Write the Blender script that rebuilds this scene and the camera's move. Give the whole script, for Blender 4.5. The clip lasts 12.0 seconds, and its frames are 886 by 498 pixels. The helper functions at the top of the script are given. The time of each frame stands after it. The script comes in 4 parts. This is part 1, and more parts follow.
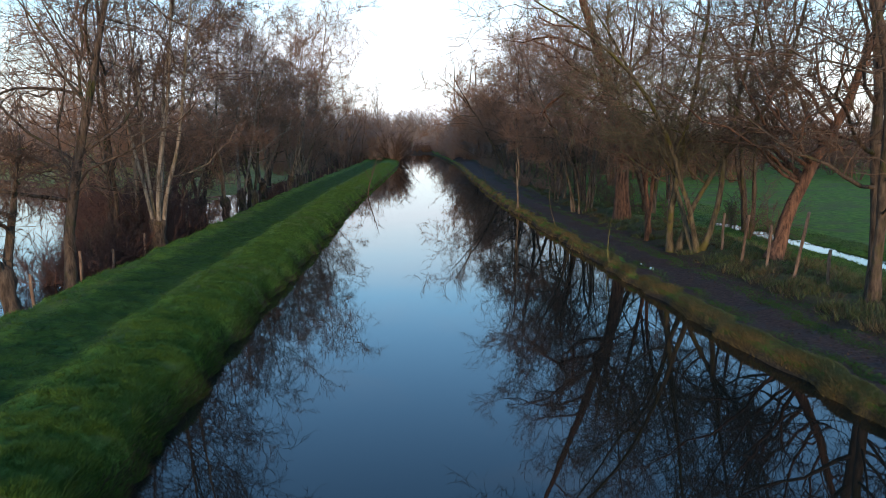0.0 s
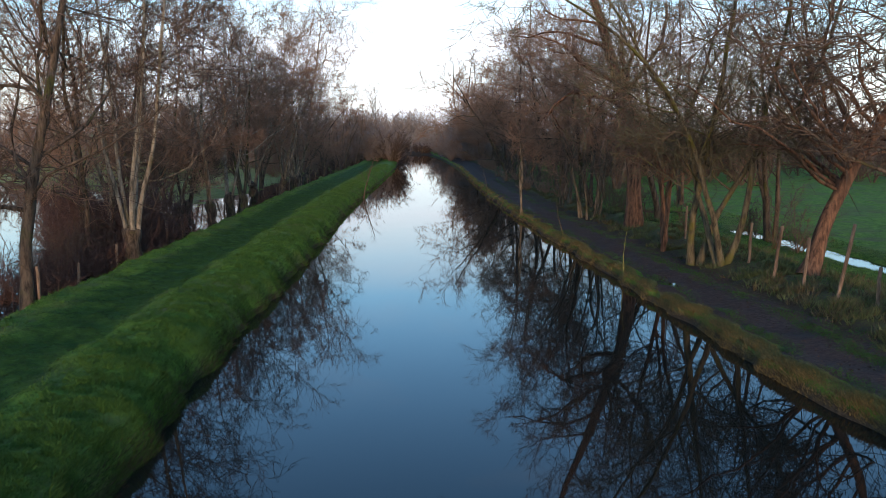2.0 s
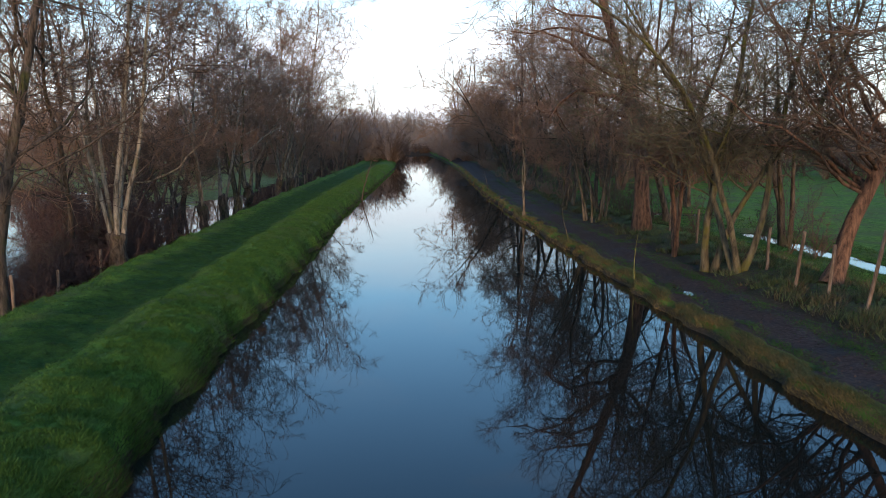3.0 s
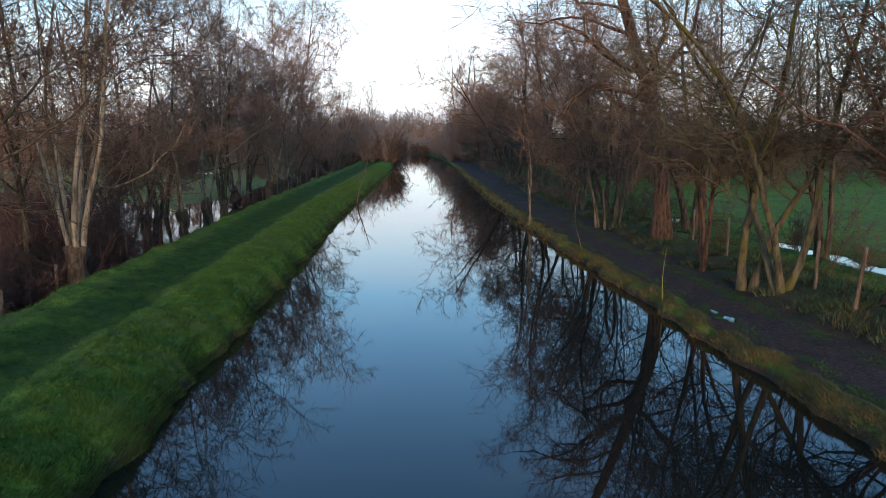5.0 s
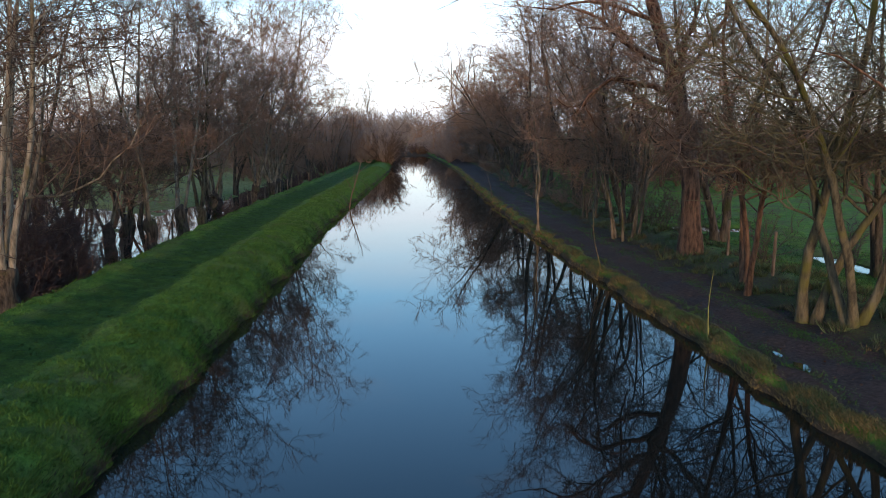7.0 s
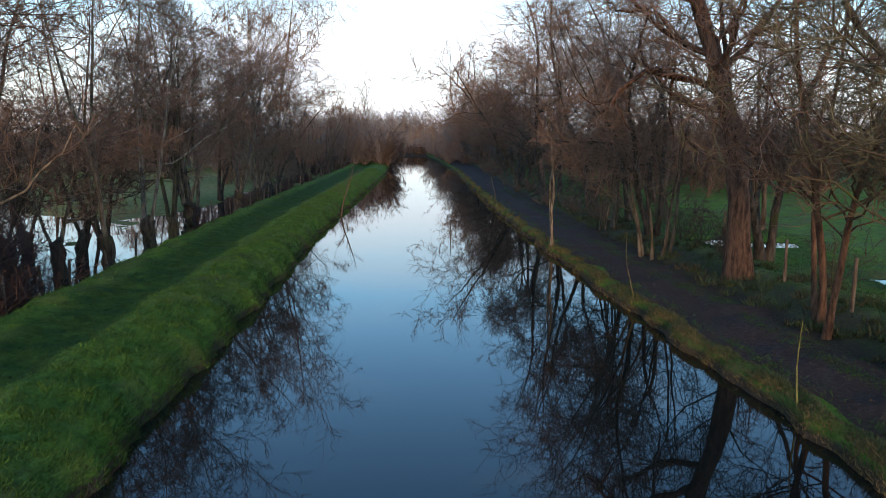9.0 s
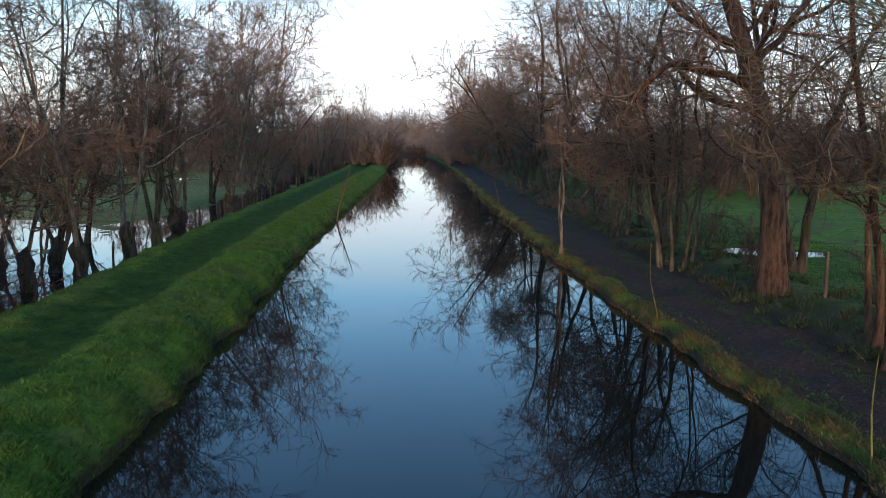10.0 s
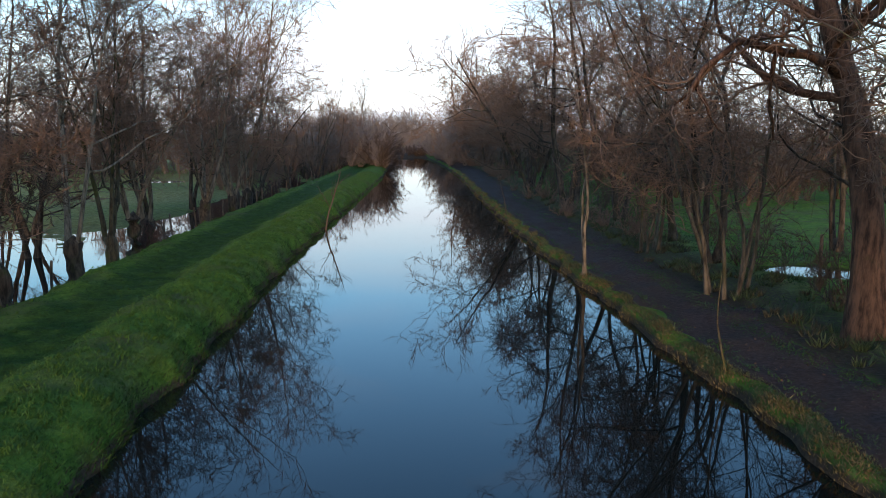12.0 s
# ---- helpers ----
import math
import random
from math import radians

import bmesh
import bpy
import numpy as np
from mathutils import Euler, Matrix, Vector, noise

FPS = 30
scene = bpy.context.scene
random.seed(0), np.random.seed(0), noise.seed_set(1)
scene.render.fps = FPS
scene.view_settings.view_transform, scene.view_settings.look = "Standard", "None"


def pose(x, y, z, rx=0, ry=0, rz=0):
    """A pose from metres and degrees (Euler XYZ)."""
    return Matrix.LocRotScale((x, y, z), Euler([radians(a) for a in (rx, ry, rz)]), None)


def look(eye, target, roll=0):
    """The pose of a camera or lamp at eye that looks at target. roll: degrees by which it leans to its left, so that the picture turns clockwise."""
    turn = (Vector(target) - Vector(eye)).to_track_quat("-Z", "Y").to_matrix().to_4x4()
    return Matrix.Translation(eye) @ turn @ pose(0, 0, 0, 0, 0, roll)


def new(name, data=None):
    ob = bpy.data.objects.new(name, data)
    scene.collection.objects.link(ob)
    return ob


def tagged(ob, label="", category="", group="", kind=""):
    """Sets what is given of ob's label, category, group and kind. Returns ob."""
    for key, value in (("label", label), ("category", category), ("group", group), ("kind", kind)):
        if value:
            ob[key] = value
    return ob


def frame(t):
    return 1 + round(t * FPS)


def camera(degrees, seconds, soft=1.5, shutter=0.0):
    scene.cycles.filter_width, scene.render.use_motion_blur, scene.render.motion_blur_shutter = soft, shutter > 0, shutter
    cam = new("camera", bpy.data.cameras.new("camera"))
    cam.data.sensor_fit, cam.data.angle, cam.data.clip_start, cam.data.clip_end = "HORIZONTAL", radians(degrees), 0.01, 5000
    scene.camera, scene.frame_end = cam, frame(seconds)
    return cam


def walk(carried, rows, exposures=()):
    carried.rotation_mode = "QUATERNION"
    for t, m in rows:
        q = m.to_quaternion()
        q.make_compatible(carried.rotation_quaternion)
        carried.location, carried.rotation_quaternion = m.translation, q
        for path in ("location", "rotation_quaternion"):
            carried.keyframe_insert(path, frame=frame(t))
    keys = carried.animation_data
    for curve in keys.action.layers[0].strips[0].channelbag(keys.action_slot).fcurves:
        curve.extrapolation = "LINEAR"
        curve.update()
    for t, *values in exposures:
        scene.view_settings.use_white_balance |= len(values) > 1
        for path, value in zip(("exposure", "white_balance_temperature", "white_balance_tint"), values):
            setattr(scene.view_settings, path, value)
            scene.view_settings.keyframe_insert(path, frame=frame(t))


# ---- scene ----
cam = camera(60.3, 12.0, soft=0.7)
METRES, EYE, TILT, LEAN, TURN = 20.0, 4.5, -8.7, 0.0, 0.0
ROWS = [
    (0.0, 0.0, 0.0, 0.0, 0.0, 0.0, -0.0),
    (0.5, -0.0001, 0.0264, 0.005, -0.02, 0.01, -0.01),
    (1.0, -0.0005, 0.0543, 0.0097, -0.05, 0.02, -0.01),
    (1.5, -0.001, 0.0837, 0.0144, -0.08, 0.02, -0.02),
    (2.0, -0.0014, 0.1134, 0.019, -0.1, 0.03, -0.02),
    (2.5, -0.0025, 0.1439, 0.0235, -0.13, 0.03, -0.03),
    (3.0, -0.0035, 0.1745, 0.0278, -0.15, 0.03, -0.01),
    (5.0, -0.0073, 0.3115, 0.0488, -0.27, 0.0, -0.02),
    (5.5, -0.0069, 0.3528, 0.0543, -0.28, 0.01, -0.02),
    (6.0, -0.0064, 0.3957, 0.0609, -0.3, 0.01, -0.03),
    (6.5, -0.0059, 0.441, 0.0675, -0.32, 0.03, -0.03),
    (7.0, -0.006, 0.4848, 0.0746, -0.34, 0.02, -0.01),
    (9.0, -0.01, 0.6783, 0.108, -0.45, -0.01, 0.01),
    (9.5, -0.0112, 0.729, 0.1163, -0.45, -0.01, 0.01),
    (10.0, -0.0123, 0.7798, 0.1233, -0.47, 0.01, 0.02),
    (10.5, -0.0123, 0.831, 0.1306, -0.46, 0.02, 0.04),
    (11.0, -0.0122, 0.8828, 0.1384, -0.45, 0.03, 0.03),
    (11.5, -0.0118, 0.9353, 0.1453, -0.44, 0.04, 0.03),
    (12.0, -0.0125, 0.988, 0.1521, -0.44, 0.05, 0.02),
]
walk(cam, [(t, pose(0, 0, EYE, TILT, LEAN, TURN) @ pose(METRES * x, METRES * y, METRES * z, 90 + pitch, roll, yaw)) for t, x, y, z, yaw, pitch, roll in ROWS])

# ---- sky and sun: clear blue dusk sky, pale cloud low over the horizon ----
SUN_ELEVATION, SUN_AZIMUTH = 6.0, 178.0      # azimuth clockwise from +y (the way the canal runs)
world = bpy.data.worlds.new("sky")
scene.world = world
world.use_nodes = True
wn, wl = world.node_tree.nodes, world.node_tree.links
wn.clear()


def wnode(kind, **values):
    n = wn.new(kind)
    for key, v in values.items():
        n.inputs[key].default_value = v
    return n


sky = wn.new("ShaderNodeTexSky")
sky.sky_type, sky.sun_disc = "NISHITA", False
sky.sun_elevation, sky.sun_rotation = radians(SUN_ELEVATION), radians(SUN_AZIMUTH)
sky.altitude, sky.air_density, sky.dust_density, sky.ozone_density = 50, 1.2, 0.5, 3.5
coord = wn.new("ShaderNodeTexCoord")
split = wn.new("ShaderNodeSeparateXYZ")
wl.new(coord.outputs["Generated"], split.inputs[0])
stretch = wn.new("ShaderNodeMapping")
stretch.inputs["Scale"].default_value = (1.0, 1.0, 3.5)
wl.new(coord.outputs["Generated"], stretch.inputs[0])
puff = wnode("ShaderNodeTexNoise", Scale=2.6, Detail=5.0, Roughness=0.55)
wl.new(stretch.outputs[0], puff.inputs["Vector"])
height = wn.new("ShaderNodeMapRange")
height.inputs[1].default_value, height.inputs[2].default_value = 0.11, 0.21
height.inputs[3].default_value, height.inputs[4].default_value = 0.92, 0.06
wl.new(split.outputs["Z"], height.inputs[0])
shift = wnode("ShaderNodeMath")
shift.operation = "MULTIPLY_ADD"
shift.inputs[1].default_value, shift.inputs[2].default_value = 0.9, -0.45
wl.new(puff.outputs["Fac"], shift.inputs[0])
cover = wn.new("ShaderNodeMath")
cover.operation, cover.use_clamp = "ADD", True
wl.new(height.outputs[0], cover.inputs[0])
wl.new(shift.outputs[0], cover.inputs[1])
aside = wnode("ShaderNodeMath")
aside.operation = "ABSOLUTE"
wl.new(split.outputs["X"], aside.inputs[0])
thin = wn.new("ShaderNodeMapRange")
thin.interpolation_type = "SMOOTHSTEP"
thin.inputs[1].default_value, thin.inputs[2].default_value = 0.14, 0.52
thin.inputs[3].default_value, thin.inputs[4].default_value = 0.0, -0.30
wl.new(aside.outputs[0], thin.inputs[0])
banked = wn.new("ShaderNodeMath")
banked.operation, banked.use_clamp = "ADD", True
wl.new(cover.outputs[0], banked.inputs[0])
wl.new(thin.outputs[0], banked.inputs[1])
SKY_STRENGTH, CLOUD = 0.15, 0.375
tone = wn.new("ShaderNodeMix")
tone.data_type, tone.blend_type = "RGBA", "MIX"
scaled = wn.new("ShaderNodeMix")
scaled.data_type, scaled.blend_type = "RGBA", "MULTIPLY"
scaled.inputs["Factor"].default_value = 1.0
wl.new(sky.outputs[0], scaled.inputs["A"])
scaled.inputs["B"].default_value = (0.955 * SKY_STRENGTH, 0.99 * SKY_STRENGTH, 1.06 * SKY_STRENGTH, 1)
wl.new(banked.outputs[0], tone.inputs["Factor"])
wl.new(scaled.outputs["Result"], tone.inputs["A"])
tone.inputs["B"].default_value = (CLOUD * 0.93, CLOUD * 0.98, CLOUD * 1.09, 1)
back = wnode("ShaderNodeBackground", Strength=1.0)
wl.new(tone.outputs["Result"], back.inputs["Color"])
wout = wn.new("ShaderNodeOutputWorld")
wl.new(back.outputs[0], wout.inputs["Surface"])

lamp = bpy.data.lights.new("sun", "SUN")
scene.view_settings.exposure = 2.0
lamp.energy, lamp.angle, lamp.color = 0.8, radians(10), (1.0, 0.73, 0.49)
sun = new("sun", lamp)
az, el = radians(SUN_AZIMUTH), radians(SUN_ELEVATION)
sun_from = Vector((math.sin(az) * math.cos(el), math.cos(az) * math.cos(el), math.sin(el)))
sun.matrix_world = look(sun_from * 100, (0, 0, 0))

# ---- materials ----


def material(name, rough=0.8, spec=0.3):
    m = bpy.data.materials.new(name)
    m.use_nodes = True
    b = m.node_tree.nodes["Principled BSDF"]
    b.inputs["Roughness"].default_value = rough
    b.inputs["Specular IOR Level"].default_value = spec
    return m, m.node_tree.nodes, m.node_tree.links, b


def noise_node(n, l, scale, detail=4.0, rough=0.6, where=None, stretch=None):
    t = n.new("ShaderNodeTexNoise")
    t.inputs["Scale"].default_value, t.inputs["Detail"].default_value, t.inputs["Roughness"].default_value = scale, detail, rough
    if where is None:
        where = n.new("ShaderNodeNewGeometry").outputs["Position"]
    if stretch:
        mp = n.new("ShaderNodeMapping")
        mp.inputs["Scale"].default_value = stretch
        l.new(where, mp.inputs[0])
        where = mp.outputs[0]
    l.new(where, t.inputs["Vector"])
    return t


def ramp(n, l, source, stops):
    r = n.new("ShaderNodeValToRGB")
    while len(r.color_ramp.elements) < len(stops):
        r.color_ramp.elements.new(0.5)
    for e, (at, c) in zip(r.color_ramp.elements, stops):
        e.position, e.color = at, (*c, 1)
    l.new(source, r.inputs[0])
    return r


def mixed(n, l, fac, a, b, mode="MIX"):
    m = n.new("ShaderNodeMix")
    m.data_type, m.blend_type = "RGBA", mode
    for sock, v in (("Factor", fac), ("A", a), ("B", b)):
        if isinstance(v, (int, float)):
            m.inputs[sock].default_value = v
        elif isinstance(v, tuple):
            m.inputs[sock].default_value = (*v, 1)
        else:
            l.new(v, m.inputs[sock])
    return m.outputs["Result"]


def bumped(n, l, b, source, strength, distance):
    k = n.new("ShaderNodeBump")
    k.inputs["Strength"].default_value, k.inputs["Distance"].default_value = strength, distance
    l.new(source, k.inputs["Height"])
    l.new(k.outputs[0], b.inputs["Normal"])


def bark_material(name, dark, light, moss, moss_from=0.55):
    m, n, l, b = material(name, 0.9, 0.2)
    furrow = noise_node(n, l, 9.0, 5.0, 0.65, stretch=(1, 1, 0.22))
    blotch = noise_node(n, l, 1.3, 3.0)
    base = ramp(n, l, furrow.outputs["Fac"], [(0.36, dark), (0.62, light)]).outputs[0]
    where = ramp(n, l, blotch.outputs["Fac"], [(moss_from, (0, 0, 0)), (moss_from + 0.15, (1, 1, 1))]).outputs[0]
    col = mixed(n, l, where, base, mixed(n, l, furrow.outputs["Fac"], tuple(c * 0.5 for c in moss), moss))
    l.new(col, b.inputs["Base Color"])
    bumped(n, l, b, furrow.outputs["Fac"], 1.0, 0.06)
    return m


def twig_material(name, dark, light):
    m, n, l, b = material(name, 0.8, 0.25)
    geo = n.new("ShaderNodeNewGeometry")
    each = ramp(n, l, geo.outputs["Random Per Island"], [(0.0, dark), (1.0, light)]).outputs[0]
    patch = noise_node(n, l, 0.8, 3.0)
    l.new(mixed(n, l, patch.outputs["Fac"], each, tuple(0.5 * (p + q) for p, q in zip(dark, light))), b.inputs["Base Color"])
    return m


BARK_BROWN = bark_material("bark_brown", (0.026, 0.018, 0.013), (0.115, 0.080, 0.055), (0.075, 0.07, 0.022), 0.56)
# pale bark, brightened further to carry the warm low sun on the stems
BARK_PALE_LIT = bark_material("bark_pale_lit", (0.065, 0.048, 0.034), (0.27, 0.195, 0.13), (0.09, 0.07, 0.03), 0.54)
BARK_HAZEL = bark_material("bark_hazel", (0.042, 0.031, 0.022), (0.16, 0.118, 0.08), (0.09, 0.075, 0.03), 0.54)
BARK_RED = bark_material("bark_red", (0.046, 0.023, 0.014), (0.20, 0.098, 0.056), (0.10, 0.08, 0.03), 0.62)
BARK_MOSSY = bark_material("bark_mossy", (0.035, 0.027, 0.018), (0.13, 0.10, 0.06), (0.125, 0.108, 0.028), 0.50)
TWIG_DARK = twig_material("twig_dark", (0.045, 0.027, 0.018), (0.136, 0.083, 0.052))
TWIG_BROWN = twig_material("twig_brown", (0.107, 0.059, 0.038), (0.284, 0.163, 0.101))
TWIG_RED = twig_material("twig_red", (0.034, 0.018, 0.013), (0.125, 0.062, 0.044))
# distance haze painted in: twigs paler than the near ones, the air itself is clear
TWIG_FAR_HAZE = twig_material("twig_far_haze", (0.130, 0.092, 0.072), (0.285, 0.205, 0.160))
TWIG_OLIVE = twig_material("twig_olive", (0.062, 0.048, 0.026), (0.165, 0.128, 0.066))


def ground_material():
    m, n, l, b = material("grass_ground", 0.95, 0.1)
    at = n.new("ShaderNodeAttribute")
    at.attribute_name = "worn"
    fine = noise_node(n, l, 14.0, 6.0, 0.7)
    broad = noise_node(n, l, 0.6, 4.0)
    tuft = noise_node(n, l, 3.1, 5.0, 0.65)
    grain = n.new("ShaderNodeMath")
    grain.operation = "MULTIPLY_ADD"
    grain.inputs[1].default_value = 0.55
    l.new(tuft.outputs["Fac"], grain.inputs[0])
    half = n.new("ShaderNodeMath")
    half.operation = "MULTIPLY"
    half.inputs[1].default_value = 0.45
    l.new(fine.outputs["Fac"], half.inputs[0])
    l.new(half.outputs[0], grain.inputs[2])
    green = ramp(n, l, grain.outputs[0], [(0.36, (0.032, 0.060, 0.010)), (0.5, (0.088, 0.158, 0.022)), (0.64, (0.150, 0.222, 0.036))]).outputs[0]
    yellow = mixed(n, l, fine.outputs["Fac"], (0.04, 0.045, 0.018), (0.15, 0.15, 0.06))
    turf = mixed(n, l, ramp(n, l, broad.outputs["Fac"], [(0.44, (0, 0, 0)), (0.66, (0.85, 0.85, 0.85))]).outputs[0], green, yellow)
    wet = n.new("ShaderNodeAttribute")
    wet.attribute_name = "meadow"
    sere = ramp(n, l, grain.outputs[0], [(0.36, (0.11, 0.092, 0.028)), (0.5, (0.225, 0.19, 0.064)), (0.64, (0.33, 0.285, 0.115))]).outputs[0]
    turf = mixed(n, l, wet.outputs["Fac"], turf, sere)
    trodden = n.new("ShaderNodeAttribute")
    trodden.attribute_name = "trodden"
    flat = ramp(n, l, grain.outputs[0], [(0.36, (0.014, 0.032, 0.006)), (0.5, (0.032, 0.070, 0.011)), (0.64, (0.062, 0.110, 0.019))]).outputs[0]
    turf = mixed(n, l, trodden.outputs["Fac"], turf, flat)
    earth = ramp(n, l, fine.outputs["Fac"], [(0.3, (0.026, 0.018, 0.012)), (0.7, (0.098, 0.068, 0.044))]).outputs[0]
    edge = n.new("ShaderNodeMath")
    edge.operation = "MULTIPLY_ADD"
    edge.inputs[1].default_value = 0.9
    l.new(fine.outputs["Fac"], edge.inputs[0])
    l.new(at.outputs["Fac"], edge.inputs[2])
    mask = ramp(n, l, edge.outputs[0], [(0.75, (0, 0, 0)), (1.0, (1, 1, 1))]).outputs[0]
    l.new(mixed(n, l, mask, turf, earth), b.inputs["Base Color"])
    bumped(n, l, b, fine.outputs["Fac"], 0.9, 0.06)
    return m


def mud_material():
    m, n, l, b = material("mud_path", 0.9, 0.08)
    fine = noise_node(n, l, 11.0, 6.0, 0.7)
    broad = noise_node(n, l, 1.1, 4.0, 0.6, stretch=(1, 0.35, 1))
    col = ramp(n, l, fine.outputs["Fac"], [(0.3, (0.024, 0.015, 0.013)), (0.75, (0.096, 0.061, 0.053))]).outputs[0]
    leaf = mixed(n, l, fine.outputs["Fac"], (0.024, 0.016, 0.012), (0.10, 0.064, 0.047))
    l.new(mixed(n, l, ramp(n, l, broad.outputs["Fac"], [(0.45, (0, 0, 0)), (0.7, (0.8, 0.8, 0.8))]).outputs[0], col, leaf), b.inputs["Base Color"])
    l.new(ramp(n, l, broad.outputs["Fac"], [(0.3, (0.75, 0.75, 0.75)), (0.6, (0.95, 0.95, 0.95))]).outputs[0], b.inputs["Roughness"])
    bumped(n, l, b, fine.outputs["Fac"], 0.7, 0.04)
    return m


def water_material(name, ripple, deep):
    m, n, l, b = material(name, 0.02, 0.5)
    b.inputs["Base Color"].default_value = (*deep, 1)
    b.inputs["IOR"].default_value = 1.333
    slow = noise_node(n, l, 0.55, 2.0, 0.5, stretch=(1.0, 0.5, 1))
    quick = noise_node(n, l, 3.2, 2.0, 0.5, stretch=(1.0, 0.6, 1))
    both = n.new("ShaderNodeMath")
    both.operation = "MULTIPLY_ADD"
    both.inputs[1].default_value = 0.12
    l.new(quick.outputs["Fac"], both.inputs[0])
    l.new(slow.outputs["Fac"], both.inputs[2])
    bumped(n, l, b, both.outputs[0], 1.0, ripple)
    return m


def blade_material(name, low, high):
    m, n, l, b = material(name, 0.7, 0.2)
    geo = n.new("ShaderNodeNewGeometry")
    each = ramp(n, l, geo.outputs["Random Per Island"], [(0.0, low), (1.0, high)]).outputs[0]
    patch = noise_node(n, l, 0.9, 4.0)
    l.new(mixed(n, l, ramp(n, l, patch.outputs["Fac"], [(0.35, (0, 0, 0)), (0.65, (1, 1, 1))]).outputs[0], each,
                mixed(n, l, 0.7, each, (1.15, 1.08, 1.0), "MULTIPLY")), b.inputs["Base Color"])
    return m


GROUND = ground_material()
MUD = mud_material()
WATER = water_material("canal_water", 0.003, (0.009, 0.010, 0.008))
FLOOD = water_material("flood_water", 0.006, (0.012, 0.014, 0.013))
BLADE_GREEN = blade_material("blade_green", (0.032, 0.073, 0.009), (0.061, 0.114, 0.016))
BLADE_DARK = blade_material("blade_dark", (0.022, 0.050, 0.008), (0.046, 0.088, 0.014))
BLADE_TRACK = blade_material("blade_track", (0.010, 0.029, 0.005), (0.022, 0.052, 0.009))
BLADE_VERGE = blade_material("blade_verge", (0.042, 0.054, 0.019), (0.112, 0.118, 0.044))
BLADE_STRAW = blade_material("blade_straw", (0.040, 0.030, 0.016), (0.135, 0.102, 0.050))
BLADE_BROWN = blade_material("blade_brown", (0.014, 0.010, 0.007), (0.05, 0.034, 0.020))
LEAF = blade_material("dead_leaf", (0.02, 0.012, 0.008), (0.085, 0.045, 0.027))
BLADE_DRY = blade_material("blade_dry", (0.064, 0.047, 0.018), (0.235, 0.158, 0.060))
BARK_BIRCH = bark_material("bark_birch", (0.08, 0.062, 0.045), (0.30, 0.235, 0.17), (0.15, 0.115, 0.05), 0.6)
BARK_LICHEN = bark_material("bark_lichen", (0.06, 0.05, 0.02), (0.24, 0.21, 0.06), (0.24, 0.21, 0.045), 0.5)
POST_WOOD = bark_material("post_wood", (0.075, 0.046, 0.030), (0.25, 0.155, 0.10), (0.15, 0.12, 0.055), 0.7)

# ---- mesh helpers ----


def mesh_of(name, verts, faces):
    """A mesh from a vertex array and a list of face arrays (triangles or quads)."""
    me = bpy.data.meshes.new(name)
    verts = np.asarray(verts, dtype=np.float32)
    faces = [np.asarray(f, dtype=np.int32) for f in faces if len(f)]
    loops = np.concatenate([f.ravel() for f in faces])
    sizes = np.concatenate([np.full(len(f), f.shape[1], dtype=np.int32) for f in faces])
    me.vertices.add(len(verts))
    me.vertices.foreach_set("co", verts.ravel())
    me.loops.add(len(loops))
    me.loops.foreach_set("vertex_index", loops)
    me.polygons.add(len(sizes))
    me.polygons.foreach_set("loop_start", np.concatenate([[0], np.cumsum(sizes)[:-1]]).astype(np.int32))
    me.polygons.foreach_set("loop_total", sizes)
    me.polygons.foreach_set("use_smooth", np.ones(len(sizes), dtype=bool))
    me.update(calc_edges=True)
    return me


def thing(name, me, mat, label="", category="", group="", kind="", parent=None):
    me.materials.append(mat)
    ob = new(name, me)
    if parent is not None:
        ob.parent = parent
    return tagged(ob, label, category, group, kind)


def tubes(pts, rad, sides, lumps=None):
    """Tapered tubes along N polylines of K points, closed to a tip at the end: vertices and faces."""
    n, k, _ = pts.shape
    tang = np.gradient(pts, axis=1)
    tang /= np.linalg.norm(tang, axis=2, keepdims=True) + 1e-9
    ref = np.where(np.abs(tang[:, :1, 2:3]) > 0.9, np.array([1.0, 0, 0]), np.array([0, 0, 1.0]))
    u = np.cross(tang, np.broadcast_to(ref, tang.shape))
    u /= np.linalg.norm(u, axis=2, keepdims=True) + 1e-9
    v = np.cross(tang, u)
    ang = np.arange(sides) * 2 * np.pi / sides
    body = rad[:, :-1, None]
    if lumps is not None:
        body = body * lumps
    ring = pts[:, :-1, None, :] + body[..., None] * (np.cos(ang)[None, None, :, None] * u[:, :-1, None, :] + np.sin(ang)[None, None, :, None] * v[:, :-1, None, :])
    per = (k - 1) * sides + 1
    verts = np.concatenate([ring.reshape(n, -1, 3), pts[:, -1:, :]], axis=1).reshape(-1, 3)
    start = (np.arange(n) * per)[:, None, None]
    i = np.arange(sides)
    j = (i + 1) % sides
    faces = []
    if k > 2:
        row = (np.arange(k - 2) * sides)[None, :, None]
        quad = np.stack(np.broadcast_arrays(start + row + i, start + row + j, start + row + sides + j, start + row + sides + i), axis=-1)
        faces.append(quad.reshape(-1, 4))
    last = (k - 2) * sides
    tri = np.stack(np.broadcast_arrays(start[:, 0] + last + i, start[:, 0] + last + j, start[:, 0] + per - 1), axis=-1)
    faces.append(tri.reshape(-1, 3))
    return verts, faces


def joined(name, sets):
    verts, faces, at = [], [], 0
    for v, fs in sets:
        verts.append(v)
        faces += [f + at for f in fs]
        at += len(v)
    return mesh_of(name, np.concatenate(verts), faces)


def unit(a):
    return a / (np.linalg.norm(a, axis=-1, keepdims=True) + 1e-9)


